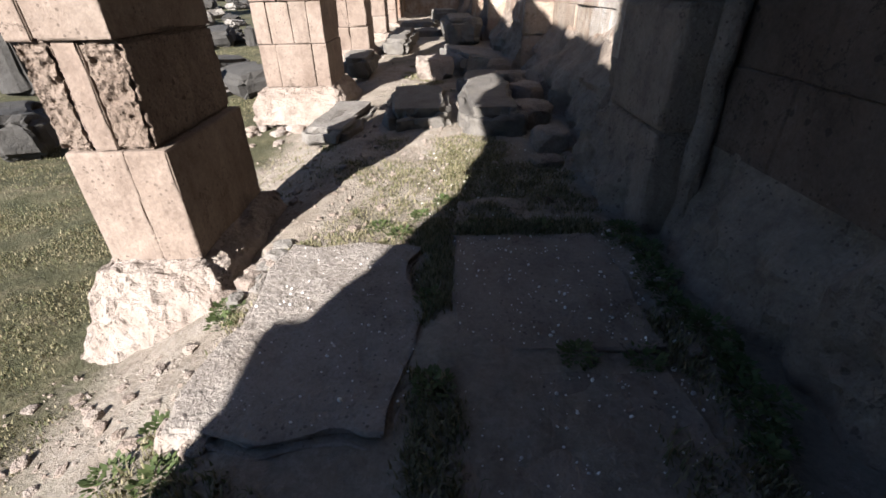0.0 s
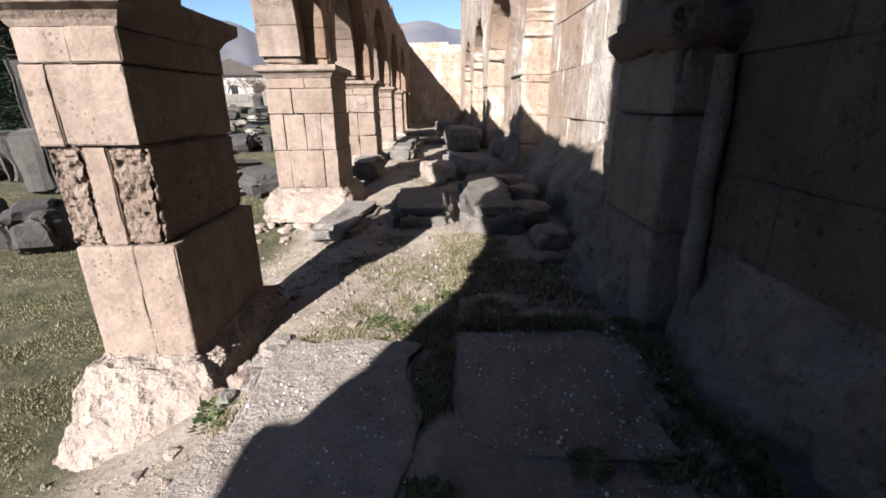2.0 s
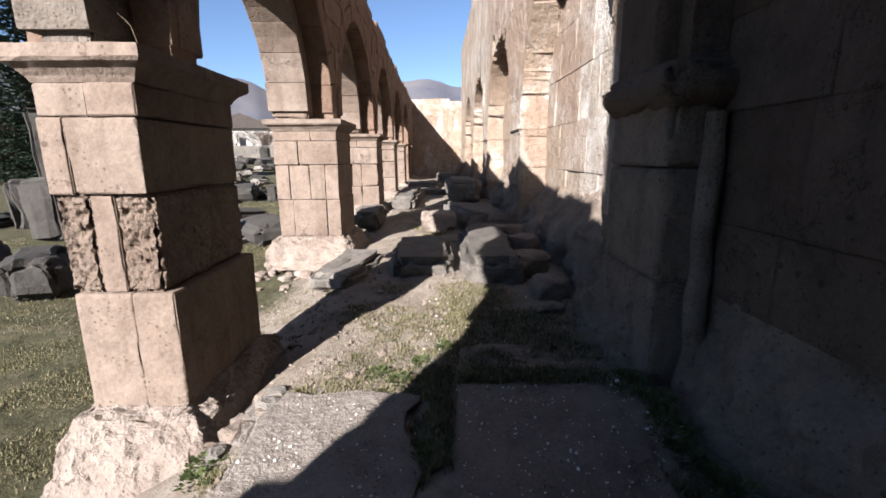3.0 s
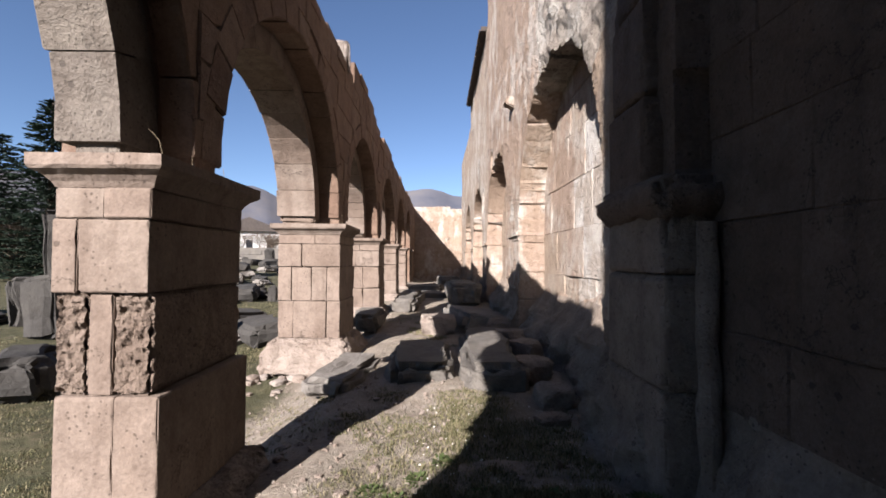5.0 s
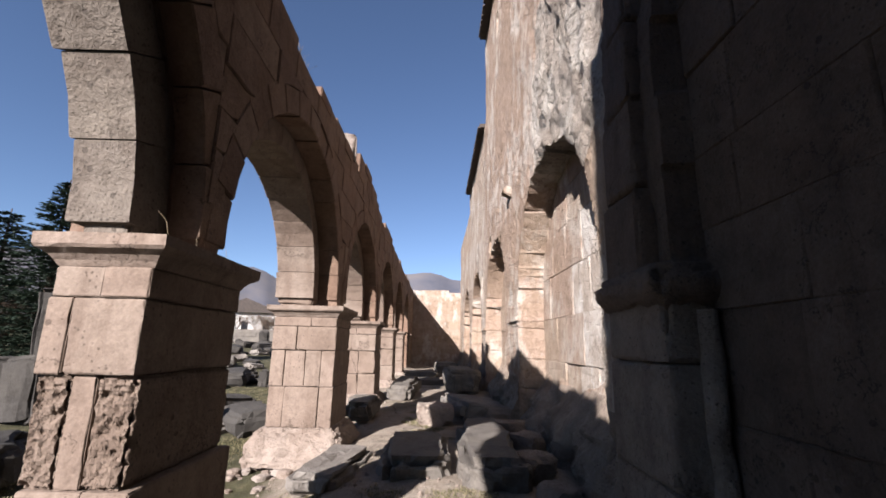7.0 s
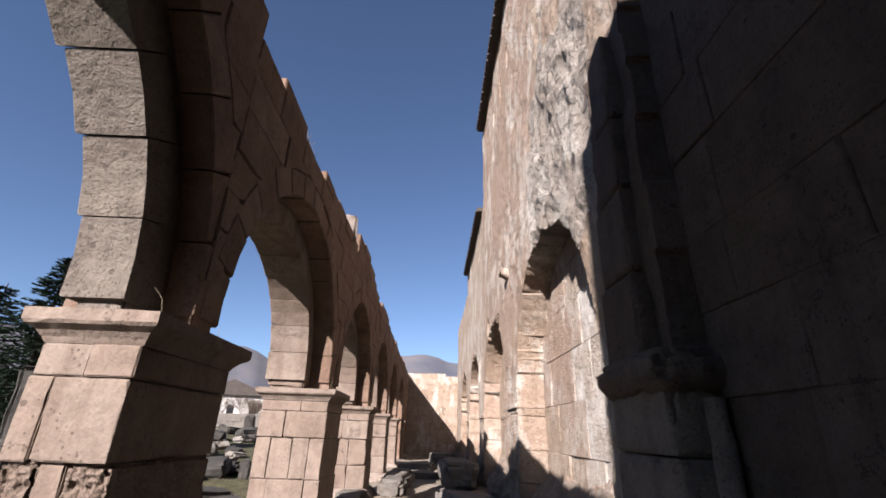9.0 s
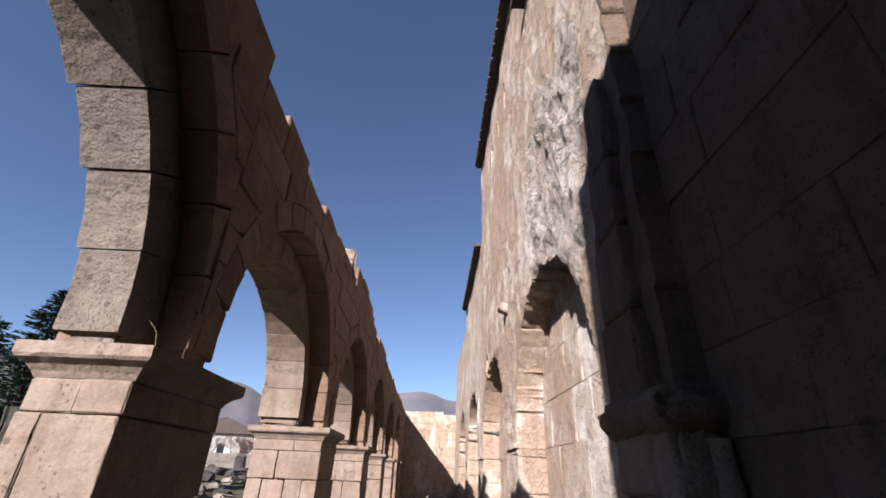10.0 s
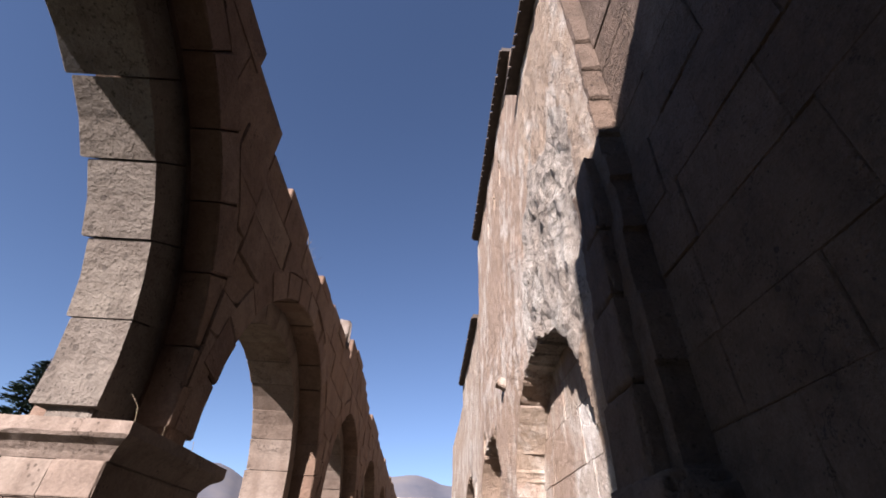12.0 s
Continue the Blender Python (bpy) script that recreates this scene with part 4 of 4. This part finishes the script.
def weed_clump(x, y, z, n, spread, seed):
    """A low leafy weed: a crowd of small pointed leaves."""
    rng = random.Random(seed)
    vs, fs = [], []
    for _ in range(n):
        a, up = rng.uniform(0, 2 * math.pi), rng.uniform(0.0, 1.0)
        r = spread * rng.random() ** 0.6
        c = Vector((math.cos(a) * r, math.sin(a) * r, 0.7 * spread * up * (1 - r / spread * 0.6)))
        d = Vector((math.cos(a), math.sin(a), rng.uniform(-0.2, 0.9))).normalized()
        sd = d.cross(Vector((0, 0, 1))).normalized() * rng.uniform(0.006, 0.014)
        ln = rng.uniform(0.02, 0.05)
        k = len(vs)
        vs += [c, c + d * ln * 0.5 + sd, c + d * ln, c + d * ln * 0.5 - sd]
        fs += [(k, k + 1, k + 2, k + 3)]
    m = bpy.data.meshes.new("leafy_weed")
    m.from_pydata(vs, [], fs)
    m.materials.append(M_WEED)
    ob = new("leafy_weed", m)
    ob.location = (x, y, z)
    return tagged(ob, "low dark green leafy weed growing from a crack", "weed", "weeds on the ruin", "stuff")


rng = random.Random(12)
for i in range(26):
    y = 1.1 + 2.0 * i / 25
    weed_clump(1.40 + rng.gauss(0, 0.06), y, ground_z(1.4, y) + rng.uniform(0, 0.06), 90, rng.uniform(0.05, 0.11), i)
for i, (x, y) in enumerate(((-1.42, 2.35), (-1.38, 2.2), (-1.36, 1.42), (-1.2, 1.12), (-1.5, 1.2), (-0.05, 1.5), (-0.06, 2.2), (-0.32, 3.15), (-0.15, 3.45), (0.05, 3.75), (-0.5, 3.3), (0.3, 3.1), (0.8, 3.08), (0.7, 1.66), (1.05, 1.64))):
    weed_clump(x, y, ground_z(x, y), 120, 0.09, 60 + i)


def stalk(at, h, seed, parts_n=5):
    """A dried weed on a ledge."""
    rng = random.Random(seed)
    vs, fs = [], []
    for _ in range(parts_n):
        p = Vector(at) + Vector((rng.gauss(0, 0.02), rng.gauss(0, 0.02), 0))
        d = Vector((rng.gauss(0, 0.25), rng.gauss(0, 0.25), 1)).normalized()
        hh, w = h * rng.uniform(0.4, 1), 0.002
        for k in range(5):
            q = p + d * hh / 5
            d = (d + Vector((rng.gauss(0, 0.18), rng.gauss(0, 0.18), 0))).normalized()
            n = len(vs)
            vs += [p + Vector((w, 0, 0)), p + Vector((-w / 2, w, 0)), p + Vector((-w / 2, -w, 0)), q + Vector((w * 0.8, 0, 0)), q + Vector((-w * 0.4, w * 0.8, 0)), q + Vector((-w * 0.4, -w * 0.8, 0))]
            fs += [(n, n + 1, n + 4, n + 3), (n + 1, n + 2, n + 5, n + 4), (n + 2, n, n + 3, n + 5)]
            p = q
    m = bpy.data.meshes.new("dry_weed")
    m.from_pydata([v - Vector(at) for v in vs], [], fs)
    m.materials.append(M_STRAW)
    ob = new("dry_weed", m)
    ob.location = at
    return tagged(ob, "dried pale weed growing from the stone ledge", "weed", "weeds on the ruin", kind="stuff")


for i, (x, y, h) in enumerate(((-1.80, 2.87, 0.42), (-1.78, 3.12, 0.16), (-1.74, 3.47, 0.10), (-1.75, 7.95, 0.34), (-1.78, 8.0, 0.3), (-1.72, 12.9, 0.3), (-1.74, 13.25, 0.34), (-1.72, 18.05, 0.3), (-2.40, 2.82, 0.12))):
    stalk((x, y, CAP_TOP - 0.01), h, i, 1)
for i, (y, h) in enumerate(((5.3, 0.3), (5.5, 0.26), (3.6, 0.12), (11.2, 0.2))):
    stalk((X_UP - 0.1, y, ruin_top(y) - 0.08), h, 20 + i, 14)

# a pale broken stone standing on the arcade's top
bm = chunk((0.36, 0.34, 0.62), 6, 0.08, 0.03, 6, 4)
tagged(mesh_ob("top_stone", placed(bm, pose(X_UP - 0.14, 8.7, ruin_top(8.7) - 0.16, 14, 0, 10)), M_RUBBLE), "pale broken stone standing on the arcade wall top", "stone")

# ---- the graveyard outside ----
GRAVES = "gravestones in the grass"
laid("sarcophagus", -6.1, 6.5, (0.75, 1.5, 0.62), 35, M_DARK, "dark stone sarcophagus lying in the grass", "tomb", 31, GRAVES, sink=0.05, tilt=(0, 3), cuts=8)
laid("stele", -9.7, 10.6, (0.75, 0.4, 1.25), 40, M_DARK, "short upright grey stone stele", "gravestone", 32, GRAVES, sink=0.1, cuts=6)
laid("stele", -10.0, 11.6, (0.55, 0.3, 2.9), 40, M_DARK, "tall narrow grey stone stele", "gravestone", 33, GRAVES, sink=0.1, cuts=6)
laid("sarcophagus", -7.6, 7.0, (0.8, 2.4, 0.5), 40, M_DARK, "long low dark tomb in the grass", "tomb", 34, GRAVES, sink=0.05)
rng = random.Random(77)
for i in range(95):
    y = rng.uniform(9.0, 42)
    x = -rng.uniform(0.30, 0.52) * y + rng.uniform(-1, 0.3)
    if i % 4 == 0:
        x = -rng.uniform(0.75, 1.5) * y
    if x > -3.6:
        continue
    s = rng.uniform(0.6, 1.6)
    up = rng.random() < 0.15
    size = (s * 0.5, s * 0.3, s * 0.9) if up else (s * 0.7, s * 1.2, s * rng.uniform(0.2, 0.45))
    laid("gravestone", x, y, size, rng.uniform(-30, 60), M_SLAB if rng.random() < 0.25 and i % 4 else M_DARK, "upright weathered grey gravestone in the grass" if up else "low weathered gravestone lying in the grass", "gravestone", 200 + i, GRAVES, sink=0.06, cuts=4, lump=0.05, tilt=(rng.uniform(-6, 6), rng.uniform(-6, 6)))

# a low dark wall, houses and hedge beyond
bm = bmesh.new()
for a, b, z0, z1, rg in courses(-70, -6, 0.0, 2.4, 0.45, 0.9, 55):
    prism(bm, [(a, z0), (b, z0), (b, z1), (a, z1)], 44 + rg.uniform(-0.03, 0.03), 44.5)
bmesh.ops.transform(bm, matrix=Matrix(((0, 1, 0, 0), (1, 0, 0, 0), (0, 0, 1, 0), (0, 0, 0, 1))), verts=bm.verts)
bmesh.ops.reverse_faces(bm, faces=bm.faces)
tagged(mesh_ob("wall_graveyard", bm, M_BASALT), "low dark stone wall along the graveyard", "wall", kind="structure")


def house(x, y, w, d, h, turn, base, label):
    e = anchor("house", (x, y, base), label, "house", "houses beyond the graveyard")
    m = pose(x, y, base, 0, 0, turn)
    bm = bmesh.new()
    bmesh.ops.create_cube(bm, size=1.0, matrix=m @ pose(0, 0, h / 2) @ Matrix.Diagonal((w, d, h, 1)))
    part("wall", bm, M_PLASTER, e)
    bm = bmesh.new()
    rise, o = h * 0.5, 0.5
    pts = [(-w / 2 - o, -d / 2 - o, h), (w / 2 + o, -d / 2 - o, h), (0, -d / 2 - o, h + rise)]
    f = [bm.verts.new(p) for p in pts]
    b = [bm.verts.new((p[0], d / 2 + o, p[2])) for p in pts]
    bm.faces.new(f), bm.faces.new(b[::-1])
    for i in range(3):
        bm.faces.new((f[i], b[i], b[(i + 1) % 3], f[(i + 1) % 3]))
    part("roof", placed(bm, m), M_TILE, e)
    for i in range(3):
        wx = -w * 0.32 + w * 0.32 * i
        bm = bmesh.new()
        bmesh.ops.create_cube(bm, size=1.0, matrix=m @ pose(wx, -d / 2 - 0.01, h * 0.52) @ Matrix.Diagonal((w * 0.13, 0.12, h * 0.4, 1)))
        win = part("window", bm, M_PLASTER, e)
        bm = bmesh.new()
        bmesh.ops.create_cube(bm, size=1.0, matrix=m @ pose(wx, -d / 2 - 0.06, h * 0.52) @ Matrix.Diagonal((w * 0.10, 0.06, h * 0.34, 1)))
        part("pane", bm, M_GLASSDARK, win)


house(-25, 60, 8, 7, 3.6, 12, 1.2, "white plastered house with a dark gabled roof")
house(-33, 66, 9, 7, 3.4, 20, 1.2, "white plastered house with a dark gabled roof")
house(-22.5, 70, 9, 6, 3.0, -8, 1.4, "low white outbuilding with a dark roof")


# ---- trees ----
def fir(x, y, h, seed, r0):
    z0 = ground_z(x, y) - 0.1
    e = anchor("fir_tree", (x, y, z0), "dark green fir tree with drooping branches", "tree", "trees beyond the graveyard")
    rng = random.Random(seed)
    bm = bmesh.new()
    bmesh.ops.create_cone(bm, cap_ends=True, segments=8, radius1=0.2, radius2=0.02, depth=h, matrix=pose(x, y, z0 + h / 2))
    part("trunk", bm, M_BARK, e)
    vs, fs = [], []
    z = 0.6
    while z < h - 0.15:
        reach = r0 * (1 - z / h) ** 0.8 * rng.uniform(0.75, 1.15) + 0.12
        for b in range(11):
            a = rng.uniform(0, 2 * math.pi)
            L = reach * rng.uniform(0.7, 1.1)
            for k in range(int(7 + L * 13)):
                t = (k + rng.random()) / (7 + L * 13)
                px, py = math.cos(a) * L * t, math.sin(a) * L * t
                pz = z - 0.25 * L * t + 0.14 * L * t * t * 2
                side = rng.uniform(-1, 1) * (0.22 * L * (1.15 - t) + 0.04)
                sx, sy = -math.sin(a) * side, math.cos(a) * side
                ln, w = rng.uniform(0.14, 0.30), rng.uniform(0.03, 0.07)
                dx, dy = math.cos(a + rng.uniform(-0.8, 0.8)), math.sin(a + rng.uniform(-0.8, 0.8))
                c = Vector((x + px + sx, y + py + sy, z0 + pz - abs(side) * 0.3))
                n = len(vs)
                vs += [c, c + Vector((-dy * w + dx * ln * 0.5, dx * w + dy * ln * 0.5, rng.uniform(-0.04, 0.04))), c + Vector((dx * ln, dy * ln, rng.uniform(-0.06, 0.05))), c + Vector((dy * w + dx * ln * 0.5, -dx * w + dy * ln * 0.5, rng.uniform(-0.04, 0.04)))]
                fs += [(n, n + 1, n + 2, n + 3)]
        z += rng.uniform(0.12, 0.22)
    m = bpy.data.meshes.new("crown")
    m.from_pydata([Vector(v) - e.location for v in vs], [], fs)
    m.materials.append(M_NEEDLE)
    c = new("crown", m)
    c.parent = e


def bare_bush(x, y, h, seed, spread):
    z0 = ground_z(x, y) - 0.1
    e = anchor("bare_bush", (x, y, z0), "dark leafless bush with tangled twigs", "bush", "bushes beyond the graveyard")
    rng = random.Random(seed)
    vs, fs = [], []
    def limb(p, d, ln, w, depth):
        q = p + d * ln
        s = d.orthogonal().normalized()
        t = d.cross(s)
        n = len(vs)
        for o, ww in ((p, w), (q, w * 0.6)):
            vs.extend([o + s * ww, o - s * ww * 0.5 + t * ww * 0.87, o - s * ww * 0.5 - t * ww * 0.87])
        fs.extend([(n, n + 1, n + 4, n + 3), (n + 1, n + 2, n + 5, n + 4), (n + 2, n, n + 3, n + 5)])
        if depth:
            for _ in range(4):
                limb(q, (d + Vector((rng.gauss(0, spread), rng.gauss(0, spread), rng.gauss(0.1, 0.3)))).normalized(), ln * rng.uniform(0.55, 0.85), w * 0.6, depth - 1)
    for _ in range(5):
        limb(Vector((rng.gauss(0, 0.2), rng.gauss(0, 0.2), 0)), Vector((rng.gauss(0, 0.4), rng.gauss(0, 0.4), 1)).normalized(), h * 0.32, 0.05, 4)
    m = bpy.data.meshes.new("twigs")
    m.from_pydata(vs, [], fs)
    m.materials.append(M_TWIG)
    c = new("branchwork", m)
    c.parent = e


fir(-15.8, 18.0, 7.7, 1, 2.9)
fir(-19.5, 19.5, 6.6, 2, 2.6)
fir(-21.0, 24.0, 6.0, 3, 2.6)
for i, (x, y, h) in enumerate(((-19.5, 17.0, 3.6), (-22, 20, 4.2), (-17.5, 18.6, 3.0), (-24, 25, 4.5), (-21, 53, 4.0), (-27, 55, 3.6), (-18.5, 50, 3.2), (-24, 52, 3.4))):
    bare_bush(x, y, h, 50 + i, 0.55)

# ---- mountains on the skyline ----
vs, fs = [], []
cols = 220
for j in range(9):
    for i in range(cols):
        a = radians(-75 + 150 * i / (cols - 1))
        k = j / 8
        d = 1900 + 900 * k
        deg = math.degrees(a)
        ridge = 0.142 + 0.026 * math.exp(-((deg + 28) / 6) ** 2) - 0.030 * math.exp(-((deg + 17) / 4) ** 2) + 0.018 * math.exp(-((deg + 2) / 4.5) ** 2) + 0.010 * noise.noise((deg * 0.22, 0, 7)) + 0.004 * noise.noise((deg * 0.9, 0, 3))
        h = ridge * 2800 * (k ** 1.15) * (1 + 0.16 * (1 - k) * noise.noise((deg * 0.5, k * 4, 1)))
        vs.append((d * math.sin(a), d * math.cos(a), 20 * (1 - k) + h))
for j in range(8):
    for i in range(cols - 1):
        n = j * cols + i
        fs.append((n, n + 1, n + cols + 1, n + cols))
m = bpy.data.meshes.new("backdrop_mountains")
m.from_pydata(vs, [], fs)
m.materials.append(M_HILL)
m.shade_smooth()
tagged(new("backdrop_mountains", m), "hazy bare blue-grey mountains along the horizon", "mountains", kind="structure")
